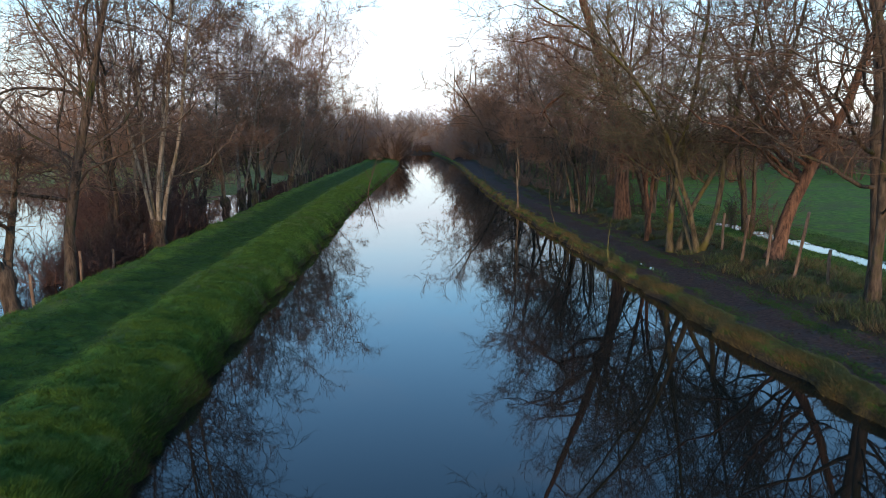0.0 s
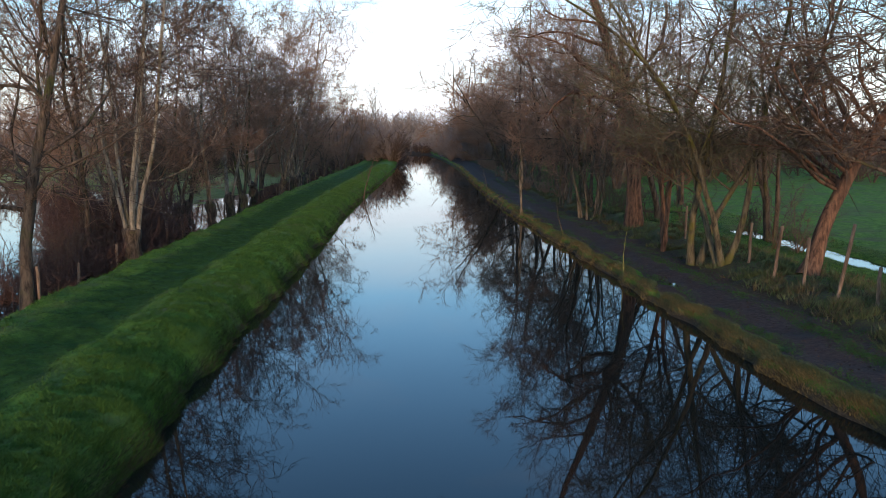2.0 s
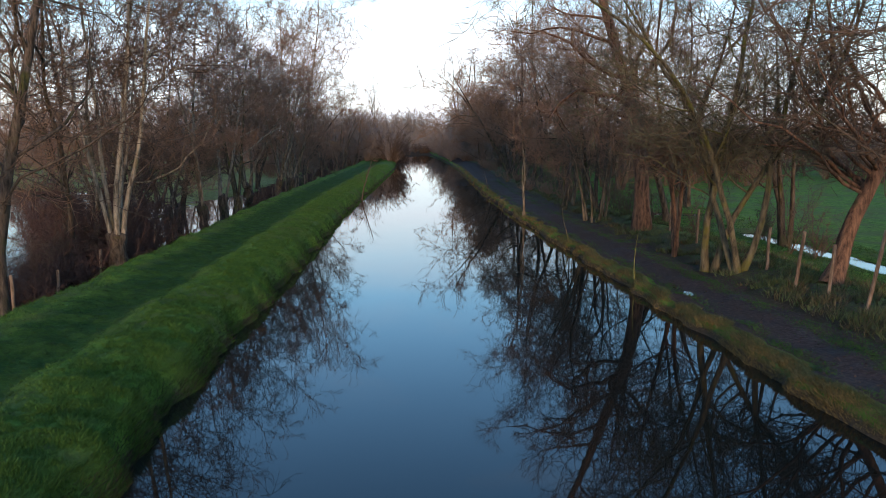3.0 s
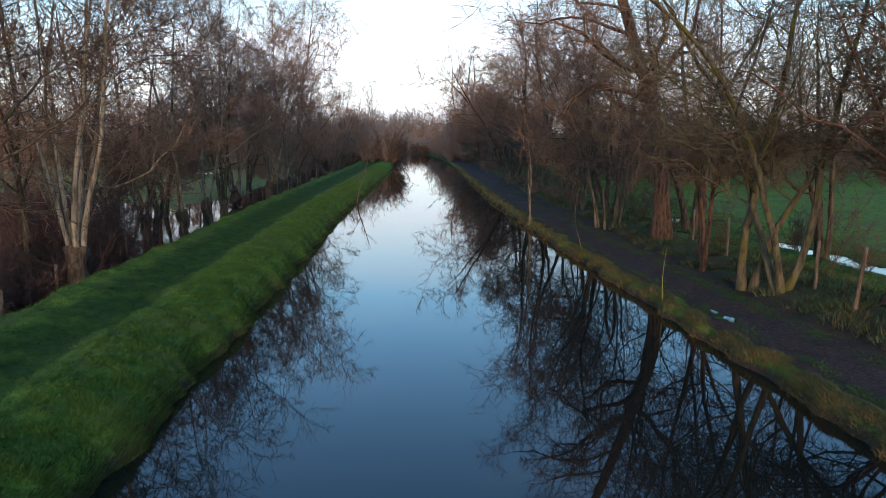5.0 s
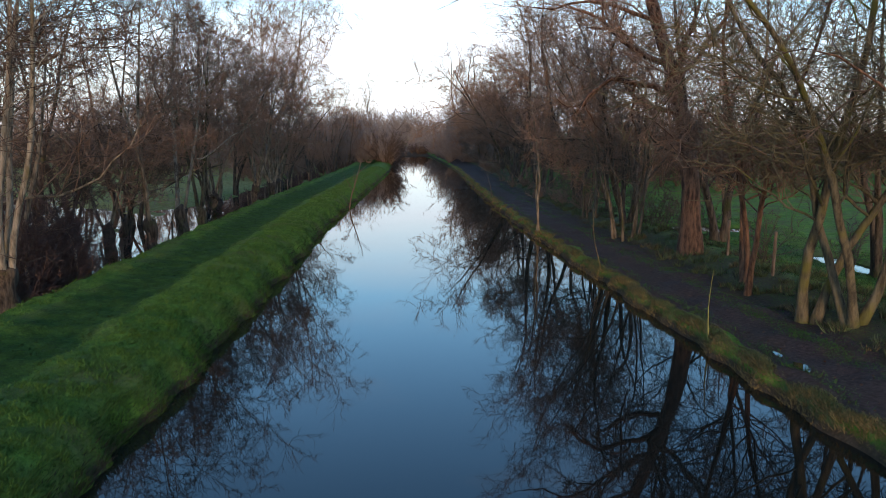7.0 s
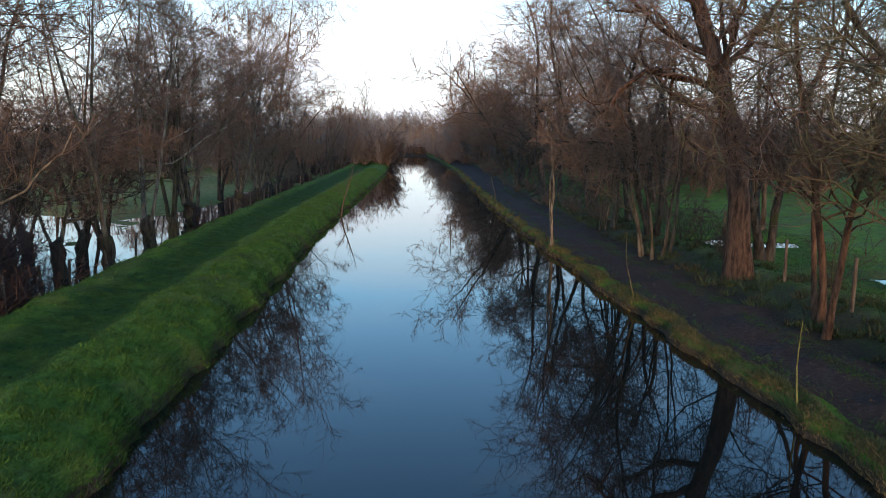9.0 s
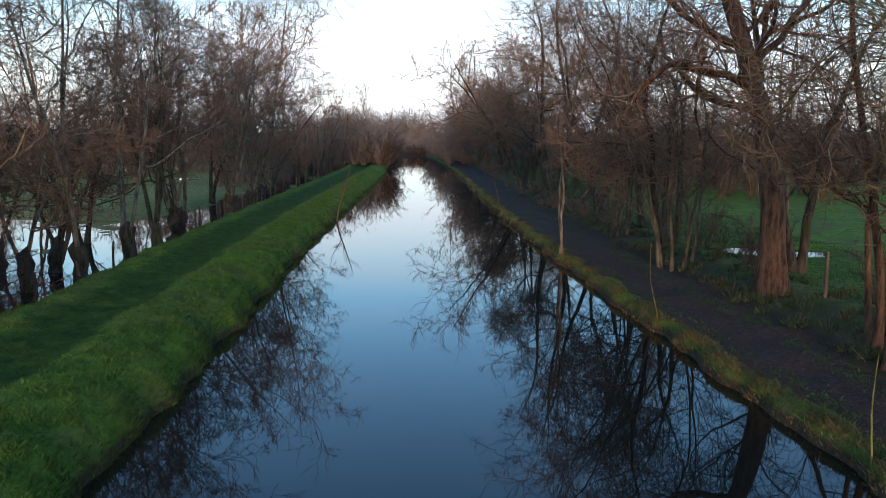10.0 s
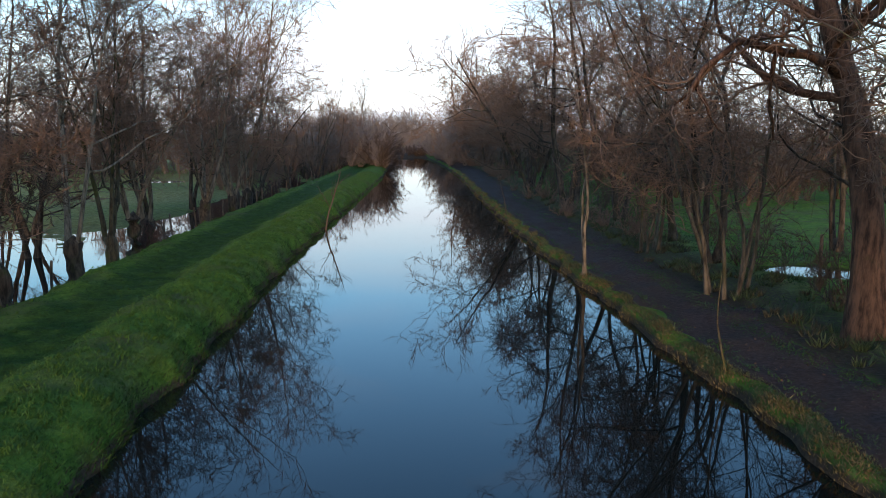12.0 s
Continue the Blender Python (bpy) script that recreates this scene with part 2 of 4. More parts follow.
def grown(rng, start, way, length, radius, k, gnarl, up, tip=0.25):
    """N shoots of k steps: they wander by gnarl and bend upwards (down: minus) by up."""
    n = len(start)
    pts = np.zeros((n, k + 1, 3))
    pts[:, 0] = start
    d = unit(way)
    for s in range(k):
        d = unit(d + rng.normal(0, gnarl, (n, 3)) + np.array([0, 0, up]))
        pts[:, s + 1] = pts[:, s] + d * (length / k)[:, None]
    rad = radius[:, None] * np.linspace(1, tip, k + 1)[None, :]
    return pts, rad


def shoots(rng, pts, rad, count, low, high, angle, spread, share, thick, k, gnarl, up, tip=0.25, least=0.004, fall=0.55, crowd=1.0):
    """count side shoots on each of the given shoots, between the shares low and high of its length."""
    n, kk, _ = pts.shape
    t = (np.arange(count)[None, :] + rng.uniform(0, 1, (n, count))) / count
    t = low + (high - low) * t ** crowd
    f = t * (kk - 1)
    i = np.minimum(f.astype(int), kk - 2)
    w = (f - i)[..., None]
    r = np.arange(n)[:, None]
    p = pts[r, i] * (1 - w) + pts[r, i + 1] * w
    tang = unit(pts[r, i + 1] - pts[r, i])
    rr = rad[r, i] * (1 - w[..., 0]) + rad[r, i + 1] * w[..., 0]
    side = unit(np.cross(tang, rng.normal(0, 1, tang.shape)))
    a = np.radians(rng.normal(angle, spread, t.shape))[..., None]
    way = np.cos(a) * tang + np.sin(a) * side
    whole = np.linalg.norm(np.diff(pts, axis=1), axis=2).sum(1)[:, None]
    length = whole * share * (1 - fall * t) * rng.uniform(0.6, 1.25, t.shape)
    radius = np.maximum(rr * thick * rng.uniform(0.7, 1.1, t.shape), least)
    return grown(rng, p.reshape(-1, 3), way.reshape(-1, 3), length.ravel(), radius.ravel(), k, gnarl, up, tip)


def browsed(pts, line):
    """Which shoots end above the uneven line to which cattle browse."""
    end = pts[:, -1]
    return end[:, 2] > line + 0.5 * bumps(end[:, 0], end[:, 1], 1.3, line)


def tree(name, x, y, seed, h, r, label, bark=BARK_BROWN, twig=TWIG_DARK, stems=1, lean=(0, 0), fan=0.25, wander=0.08, first=0.28,
         limbs=11, limb_angle=55, limb_share=0.5, limb_up=0.10, boughs=7, sprays=6, fine=3, stump=0.0, stump_r=0.35, group="", base=None,
         fine_r=0.0078, twig_up=0.07, reach=(0, 0), arms=(), girth=0.12, bough_angle=52, bough_up=0.03, limb_thick=0.4, gnarl=0.25, crook=3, bare=0.12, apart=0.0, browse=2.1, crowd=1.25, curl=0.25):
    """A bare winter tree, its low twigs browsed off at a line about 2 m up: stems from the ground (or from a pollard stump), limbs, and a crown of boughs, sprays and fine twigs.
    reach: the side to which the limbs are drawn; arms: great limbs of their own (height share, degrees from +x, length, rise)."""
    rng = np.random.default_rng(seed)
    z = ground_z(x, y) - 0.08 if base is None else base
    root = new(name)
    root.location = (x, y, z)
    tagged(root, label, "tree", group)
    top = np.array([0.0, 0.0, 0.0])
    if stump:
        sp = np.zeros((1, 7, 3))
        sp[0, :, 2] = np.linspace(0, stump, 7)
        sp[0, :, 0] = np.linspace(0, lean[0] * stump, 7) + rng.normal(0, 0.03, 7)
        sp[0, :, 1] = rng.normal(0, 0.03, 7)
        prof = np.array([[1.4, 1.08, 0.96, 0.93, 1.0, 1.1, 0.6]]) * stump_r * rng.uniform(0.92, 1.08, (1, 7))
        sv, sf = tubes(sp, prof, 14, rng.uniform(0.78, 1.18, (1, 6, 14)))
        thing("stump", mesh_of("stump", sv, sf), BARK_MOSSY if bark is BARK_MOSSY else BARK_BROWN, parent=root)
        top = sp[0, 5] * 0.98
    n = stems
    turn = rng.uniform(0, 6.28) + np.arange(n) * 6.28 / max(n, 1) + rng.normal(0, 0.25, n)
    tilt = (fan if n > 1 else 0) * rng.uniform(0.6, 1.3, n)
    way = np.stack([np.cos(turn) * tilt + lean[0], np.sin(turn) * tilt + lean[1], np.ones(n)], axis=1)
    spread = (stump_r * 0.6 if stump else max(r, apart)) if n > 1 else 0.0
    start = top + np.stack([np.cos(turn) * spread, np.sin(turn) * spread, np.zeros(n)], axis=1)
    tall = (h - top[2]) * (rng.uniform(0.82, 1.05, n) if n > 1 else np.ones(1))
    thick = r * (rng.uniform(0.75, 1.1, n) if n > 1 else np.ones(1))
    limbs = max(5, round(limbs * 1.7 / n))
    sp, sr = grown(rng, start, way, tall, thick, 14, wander, 0.035, girth)
    if not stump:
        sr[:, 0] *= 1.42
    bole = []
    for i in range(n):
        sv, sf = tubes(sp[i:i + 1], sr[i:i + 1], 10, rng.uniform(0.9, 1.1, (1, 14, 10)))
        bole.append(thing("trunk" if n == 1 else "stem", mesh_of("trunk", sv, sf), bark, parent=root))
    lp, lr = shoots(rng, sp, sr, limbs, first, 0.97, limb_angle, 14, limb_share, limb_thick, 9, gnarl, limb_up, 0.25, 0.013, 0.42, crowd)
    grow_out = np.linspace(0, 1, 10)[None, :, None] ** 1.3
    size = np.linalg.norm(lp[:, -1] - lp[:, 0], axis=1)[:, None, None]
    lp = lp + grow_out * size * np.array([reach[0], reach[1], 0.0])
    for share, az, length, rise in arms:
        f = share * 14
        k = int(f)
        p = sp[0, k] + (sp[0, k + 1] - sp[0, k]) * (f - k)
        a = radians(az)
        ap, ar = grown(rng, p[None], np.array([[math.cos(a), math.sin(a), rise]]), np.array([length]), np.array([sr[0, k] * 0.45]), 9, 0.28, 0.01, 0.3)
        qp, qr = shoots(rng, ap, ar, 4, 0.25, 0.95, 55, 15, 0.62, 0.75, 9, 0.3, 0.09, 0.25, 0.012, 0.5)
        lp, lr = np.concatenate([lp, ap, qp]), np.concatenate([lr, ar, qr])
    owner = np.minimum(np.arange(len(lp)) // limbs, n - 1) * (np.arange(len(lp)) < limbs * n)
    kept = browsed(lp, browse + 0.2)
    lp, lr, owner = lp[kept], lr[kept], owner[kept]
    for i in range(len(lp)):
        lv, lf = tubes(lp[i:i + 1], lr[i:i + 1], 6)
        thing("limb", mesh_of("limb", lv, lf), bark, parent=bole[owner[i]])
    bp, br = shoots(rng, lp, lr, boughs, bare, 1.0, bough_angle, 20, 0.56, 0.55, 5, curl, bough_up, 0.3, fine_r * 1.5)
    kept = browsed(bp, browse)
    bp, br = bp[kept], br[kept]
    tp, tr = shoots(rng, bp, br, sprays, 0.08, 1.0, 48, 16, 0.72, 0.65, crook, curl, twig_up, 0.4, fine_r * 1.15, 0.4)
    kept = browsed(tp, browse - 0.3)
    tp, tr = tp[kept], tr[kept]
    sets = [tubes(bp, br, 3), tubes(tp, tr, 3)]
    if fine:
        fp, fr = shoots(rng, tp, tr, fine, 0.1, 1.0, 38, 15, 0.78, 0.75, 1, 0.1, twig_up, 0.3, fine_r, 0.35)
        sets.append(tubes(fp, fr, 3))
    thing("crown", joined("crown", sets), twig, parent=root, kind="stuff")
    return root


def thicket(name, label, category, spots, seed, tall, mat, stems=6, side=7, fine=7, fan=0.5, radius=0.02, twig_r=0.006, wander=0.12, kind="stuff", up=0.03):
    """Many-stemmed scrub: bare stems from each spot, side shoots and twigs, in one mesh."""
    rng = np.random.default_rng(seed)
    spots = np.asarray(spots, float)
    n = len(spots)
    tall = np.broadcast_to(np.asarray(tall, float), (n,))
    start = np.repeat(np.column_stack([spots, ground_z(spots[:, 0], spots[:, 1]) - 0.05]), stems, axis=0)
    long = np.repeat(tall, stems) * rng.uniform(0.6, 1.1, n * stems)
    turn = rng.uniform(0, 6.28, n * stems)
    tilt = fan * rng.uniform(0.1, 1.2, n * stems)
    start[:, 0] += np.cos(turn) * tilt * 0.25 * long * 0.3
    start[:, 1] += np.sin(turn) * tilt * 0.25 * long * 0.3
    way = np.stack([np.cos(turn) * tilt, np.sin(turn) * tilt, np.ones(n * stems)], axis=1)
    sp, sr = grown(rng, start, way, long, radius * np.repeat(tall, stems) / 3 * rng.uniform(0.5, 1.2, n * stems), 4, wander, up, 0.2)
    bp, br = shoots(rng, sp, sr, side, 0.08, 1.0, 42, 15, 0.5, 0.6, 1, 0.16, 0.04, 0.3, twig_r * 1.3)
    sets = [tubes(sp, sr, 3), tubes(bp, br, 3)]
    if fine:
        fp, fr = shoots(rng, bp, br, fine, 0.05, 1.0, 42, 15, 0.55, 0.7, 1, 0.1, 0.02, 0.3, twig_r)
        sets.append(tubes(fp, fr, 3))
    return thing(name, joined(name, sets), mat, label, category, kind=kind)


def blades(name, label, x, y, seed, tall, mat, wide=0.012, droop=0.5, kind="stuff", way=None, on=None):
    """Grass blades, standing on the ground at the given places."""
    rng = np.random.default_rng(seed)
    n = len(x)
    z = (ground_z if on is None else on)(x, y) - 0.01
    a = rng.uniform(0, 6.28, n)
    b = rng.uniform(0, 6.28, n) if way is None else rng.normal(way, 0.6, n)
    h = np.asarray(tall) * rng.uniform(0.5, 1.2, n)
    w = wide * rng.uniform(0.6, 1.3, n)
    out = h * droop * rng.uniform(0.2, 1.3, n)
    base = np.stack([x, y, z], axis=1)
    side = np.stack([np.cos(a) * w, np.sin(a) * w, 0 * a], axis=1)
    tip = base + np.stack([np.cos(b) * out, np.sin(b) * out, h], axis=1)
    v = np.stack([base - side, base + side, tip], axis=1).reshape(-1, 3)
    return thing(name, mesh_of(name, v, [np.arange(3 * n).reshape(n, 3)]), mat, label, "grass", kind=kind)


# ---- plan: the canal runs along +y, water at z = 0 ----
EDGE_Y = (-60, 9, 12, 15, 18, 21.5, 25.5, 31, 35, 38, 46, 58, 75, 100, 125, 150, 170)
LEFT_X = (-1.5, -3.95, -4.25, -4.45, -4.6, -4.72, -4.75, -4.95, -5.05, -5.15, -5.5, -5.7, -5.8, -5.95, -6.9, -8.2, -8.8)
RIGHT_X = (10.5, 7.1, 6.75, 6.35, 6.02, 5.82, 5.42, 4.98, 4.66, 4.38, 3.85, 3.25, 2.7, 2.1, 0.7, -1.2, -3.0)


def edge_l(y):
    return np.interp(y, EDGE_Y, LEFT_X) + 0.08 * np.sin(1.15 * y + 0.6 * np.sin(0.37 * y)) + 0.06 * np.sin(2.7 * y + np.sin(0.9 * y)) + 0.05 * np.sin(6.1 * y + 2 * np.sin(1.3 * y)) * np.exp(-np.maximum(np.asarray(y, float), 0) / 60)


def edge_r(y):
    return np.interp(y, EDGE_Y, RIGHT_X) + 0.07 * np.sin(0.95 * y + 2 + 0.7 * np.sin(0.41 * y)) + 0.05 * np.sin(2.9 * y + 1 + np.sin(0.8 * y)) + 0.045 * np.sin(5.7 * y + 2 * np.sin(1.1 * y)) * np.exp(-np.maximum(np.asarray(y, float), 0) / 60)


def bumps(x, y, s, seed=0):
    """Smooth unevenness from a few waves, about -1 to 1."""
    x, y = np.asarray(x, float), np.asarray(y, float)
    a = np.sin(x * s + 1.7 * seed + 1.3 * np.sin(y * s * 0.7 + seed)) + np.sin(y * s * 1.13 + 2.1 * seed + 1.1 * np.sin(x * s * 0.83))
    return 0.5 * a


BANK_U = (-400, -60, -14, -8, -6.2, -5.4, -4.7, -3.9, -3.1, -2.3, -1.9, -1.2, -0.6, -0.25, -0.05, 0.2, 1.0, 3.0)
BANK_Z = (-0.1, -0.3, -0.36, -0.38, -0.22, 0.16, 0.64, 0.68, 0.57, 0.53, 0.68, 0.77, 0.68, 0.50, 0.12, -0.25, -0.7, -1.0)
VERGE_U = (-3.0, -1.0, -0.2, 0.0, 0.1, 0.35, 0.7, 2.5, 3.2, 4.5, 7.0, 12, 60, 400)
VERGE_Z = (-1.0, -0.6, -0.25, 0.04, 0.24, 0.34, 0.32, 0.40, 0.60, 0.70, 0.42, 0.36, 0.5, 0.9)
DITCH_Y = (14, 20, 26, 30, 34, 38)
DITCH_X = (15.0, 14.3, 13.8, 13.4, 13.0, 12.7)


def smooth(a):
    a = np.clip(a, 0, 1)
    return a * a * (3 - 2 * a)


def ditch(x, y):
    """1 in the wet ditch of the field or in the cross ditch behind the oak, 0 away from them."""
    d = np.abs(x - np.interp(y, DITCH_Y, DITCH_X)) / 0.5
    long = smooth(1.6 - d) * smooth((y - 14) / 2) * smooth((36.5 - y) / 2)
    cross = smooth(1.6 - np.abs(y - 42.2 + 0.2 * (x - 10.5) + 0.15 * np.sin(2.1 * x)) / 0.85) * smooth((x - 8.4) / 0.6) * smooth((13.4 - x) / 0.6)
    return np.maximum(long, cross)


def ground_z(x, y):
    x, y = np.asarray(x, float), np.asarray(y, float)
    el_, er_ = edge_l(y), edge_r(y)
    left = np.interp(x - el_, BANK_U, BANK_Z)
    right = np.interp(x - er_, VERGE_U, VERGE_Z)
    mid = (el_ + er_) / 2
    z = np.where(x < mid, left, right)
    u = x - el_
    far_l = smooth((-5.5 - u) / 3)
    shore = smooth((y - 47 - 0.9 * (-15 - x)) / 6) * np.maximum(smooth((-8.3 - u) / 2.5), smooth((y - 74) / 6) * far_l)
    z = z + far_l * (0.15 * bumps(x, y, 0.33, 1) + 0.06 * bumps(x, y, 0.9, 2)) + shore * 0.34
    z = z + 0.17 * smooth(1.2 - np.abs(y - 42.2) / 4) * smooth((x - 10) / 2.5) * smooth((16 - x) / 2.5)
    z = z - 0.45 * ditch(x, y) * (x > mid)
    rough = np.clip((np.abs(x - mid) - 4) / 3, 0, 1)
    turf = smooth((-0.25 - u) / 0.5) * smooth((u + 5.3) / 0.6) * (x < mid)
    z = z + turf * (0.028 * bumps(x, y, 4.3, 21) + 0.022 * bumps(1.3 * x + 0.5 * y, y - 0.4 * x, 8.7, 22) + 0.018 * bumps(x - 0.6 * y, y + 0.3 * x, 15.1, 23))
    z = z + rough * (0.035 * bumps(x, y, 2.3, 3) + 0.02 * bumps(x, y, 5.1, 4))
    end = np.clip((y - 157) / 8, 0, 1)
    z = np.maximum(z, z * (1 - end) + 0.5 * end)
    return z if z.ndim else float(z)


def rows_y():
    ys = list(np.arange(-60, 4, 4.0)) + list(np.arange(4, 42, 0.19)) + list(np.arange(42, 70, 0.3)) + list(np.arange(70, 130, 1.0)) + list(np.arange(130, 220, 3.0))
    y = 220.0
    while y < 4000:
        ys.append(y)
        y *= 1.25
    return np.array(ys + [4200.0])


def build_ground():
    ys = rows_y()
    lu = np.concatenate([[-3000, -1200, -500], -np.geomspace(300, 14, 26), np.linspace(-13, -5.5, 22), np.linspace(-5.2, -0.4, 32), [-0.3, -0.2, -0.1, -0.03, 0.05, 0.2, 0.6, 1.2, 2.4]])
    ru = np.concatenate([[-2.4, -1.2, -0.6, -0.2, -0.05, 0.03, 0.1, 0.2, 0.3], np.linspace(0.45, 8, 34), np.linspace(8.5, 16, 14), np.geomspace(17, 300, 24), [500, 1200, 3000]])
    Y = ys[:, None]
    X = np.concatenate([edge_l(Y) + lu[None, :] , edge_r(Y) + ru[None, :]], axis=1)
    Yg = np.broadcast_to(Y, X.shape)
    Z = ground_z(X, Yg)
    r, c = X.shape
    idx = np.arange(r * c).reshape(r, c)
    quad = np.stack([idx[:-1, :-1], idx[:-1, 1:], idx[1:, 1:], idx[1:, :-1]], axis=-1).reshape(-1, 4)
    me = mesh_of("ground", np.stack([X, Yg, Z], axis=-1).reshape(-1, 3), [quad])
    worn = np.zeros((r, c))
    u = np.concatenate([np.broadcast_to(lu, (r, len(lu))), np.full((r, len(ru)), 99.0)], axis=1)
    v = np.concatenate([np.full((r, len(lu)), -99.0), np.broadcast_to(ru, (r, len(ru)))], axis=1)
    worn = np.maximum(worn, 0.75 * np.clip((u + 0.12) / 0.12, 0, 1) * (u < 50))
    worn = np.maximum(worn, 0.75 * np.clip((0.12 - v) / 0.12, 0, 1) * (v > -50))
    worn = np.maximum(worn, 0.50 * np.exp(-((v - 3.4) / 1.5) ** 2))
    worn = np.maximum(worn, 0.68 * np.exp(-((v - 2.5) / 0.5) ** 2))
    worn = np.maximum(worn, 0.5 * np.exp(-((u + 5.4) / 0.6) ** 2))
    ta = me.attributes.new("trodden", "FLOAT", "POINT")
    ta.data.foreach_set("value", np.exp(-(np.abs(u + 3.0) / 0.9) ** 6).astype(np.float32).ravel())
    la = me.attributes.new("worn", "FLOAT", "POINT")
    la.data.foreach_set("value", worn.astype(np.float32).ravel())
    wet = smooth((-6.0 - u) / 1.5) * (u < 50) * (0.75 + 0.25 * bumps(X, Yg, 0.25, 41))
    wet = np.maximum(wet, 0.7 * smooth((v - 2.2) / 0.8) * smooth((6.2 - v) / 2.5) * (0.7 + 0.3 * bumps(X, Yg, 1.3, 42)))
    lb = me.attributes.new("meadow", "FLOAT", "POINT")
    lb.data.foreach_set("value", wet.astype(np.float32).ravel())
    return thing("ground", me, GROUND, "grassy canal banks and wet winter meadows", "ground", kind="structure")


def sheet(name, ys, us, z, mat, label, category, k=9):
    """A sheet between offsets us(y) -> (x0, x1), in thin cross strips."""
    x0, x1 = zip(*[us(y) for y in ys])
    n = len(ys)
    w = np.linspace(0, 1, k)
    X = np.array(x0)[:, None] * (1 - w) + np.array(x1)[:, None] * w
    Y = np.broadcast_to(np.array(ys)[:, None], X.shape)
    Z = z(X, Y)
    idx = np.arange(n * k).reshape(n, k)
    quad = np.stack([idx[:-1, :-1], idx[:-1, 1:], idx[1:, 1:], idx[1:, :-1]], axis=-1).reshape(-1, 4)
    return thing(name, mesh_of(name, np.stack([X, Y, Z], axis=-1).reshape(-1, 3), [quad]), mat, label, category, kind="structure")


build_ground()
flat = list(np.arange(-60, 190, 5.0))
sheet("canal_water", flat, lambda y: (edge_l(y) - 0.6, edge_r(y) + 0.6), lambda X, Y: 0 * X, WATER, "still dark canal water mirroring sky and trees", "water")
sheet("flood_water", [y for y in flat if y < 100], lambda y: (-90.0, edge_l(y) - 4.9), lambda X, Y: 0 * X - 0.15, FLOOD, "shallow flood water standing in the meadow", "water")


def towpath_z(X, Y):
    v = X - edge_r(Y)
    ragged = 0.16 * bumps(0 * Y + 5, Y, 0.9, 7) + 0.10 * bumps(X * 0, Y, 2.7, 9)
    side = np.minimum(v - 0.40 - ragged, 2.50 + 1.6 * ragged + 0.12 * bumps(X, Y, 3.7, 43) - v) / 0.25
    side = np.clip(side, -1.0, 1)
    rut = np.exp(-((v - 1.1) / 0.28) ** 2) + np.exp(-((v - 2.2) / 0.3) ** 2)
    return ground_z(X, Y) + 0.055 * side - 0.02 * rut + 0.014 * bumps(X, Y, 3.1, 8) + 0.008 * bumps(X, Y, 7.3, 10)


sheet("towpath", list(np.arange(-60, 4, 1.0)) + list(np.arange(4, 42, 0.19)) + list(np.arange(42, 70, 0.3)) + list(np.arange(70, 150, 2.0)), lambda y: (edge_r(y) + 0.12, edge_r(y) + 3.1), towpath_z, MUD, "dark muddy towpath with dead leaves along the canal", "path", 25)
sheet("ditch_water", list(np.arange(14, 38.5, 0.5)), lambda y: (float(np.interp(y, DITCH_Y, DITCH_X)) - 1.6, float(np.interp(y, DITCH_Y, DITCH_X)) + 1.6), lambda X, Y: 0 * X + 0.29, FLOOD, "narrow strip of standing water in the field", "water")
sheet("cross_ditch_water", list(np.arange(40.4, 44.4, 0.25)), lambda y: (8.2, 13.4), lambda X, Y: 0 * X + 0.43, FLOOD, "short ditch of bright water behind the oak", "water")

# ---- trees on the low side (left bank) ----
POLLARDS = "pollard willows along the bank"


def pollard(x, y, seed, h, r, stems, stump, stump_r, bark, twig, fan=0.3, label="pollard willow with a thick stump and thin stems", lean=(0.0, 0.0), limbs=8, **more):
    lean = (lean[0] + 0.05 * math.sin(2.3 * seed), lean[1] + 0.05 * math.sin(1.7 * seed))
    settings = dict(limb_angle=62, limb_up=0.05, sprays=5, fine=2, fine_r=0.010, gnarl=0.27, boughs=9, browse=1.9, limb_share=0.5, first=0.2)
    settings.update(more)
    return tree("pollard_willow", x, y, seed, h, r, label, bark, twig, stems=stems, fan=fan, stump=stump, stump_r=stump_r, lean=lean, limbs=limbs, wander=0.06, bare=0.15,
                reach=(0.28, 0), limb_thick=0.62, group=POLLARDS, **settings)


pollard(-10.9, 18.9, 19, 5.6, 0.13, 2, 1.6, 0.22, BARK_BROWN, TWIG_DARK, 0.5, "twisted pollard willow standing in flood water", (-0.12, 0.0), limbs=10)
tree("alder_tree", -10.7, 21.5, 18, 13.5, 0.17, "dark bare tree with spreading boughs at the flood's edge", BARK_BROWN, TWIG_DARK, stems=1, lean=(0.05, 0.02), wander=0.07, girth=0.2,
     limbs=12, first=0.2, limb_share=0.52, limb_angle=58, limb_up=0.06, boughs=7, sprays=6, fine=2, fine_r=0.009, arms=((0.26, 160, 5.0, 0.9), (0.36, 20, 4.5, 1.6), (0.21, 185, 5.0, 0.25), (0.42, 150, 4.0, 1.3)))
tree("alder_tree", -10.3, 27.5, 17, 13.5, 0.085, "tall pale-stemmed tree rising from an old pollard stump", BARK_BIRCH, TWIG_DARK, stems=5, fan=0.17, wander=0.05, stump=1.5, stump_r=0.3, limbs=26, first=0.27,
     limb_share=0.42, limb_up=0.06, reach=(0.24, 0), fine_r=0.009, fine=2, boughs=9, crowd=0.95)
pollard(-12.6, 31.5, 20, 10.5, 0.09, 3, 1.3, 0.3, BARK_PALE_LIT, TWIG_BROWN, 0.16, limbs=11, crowd=0.9, boughs=10, fine=3)
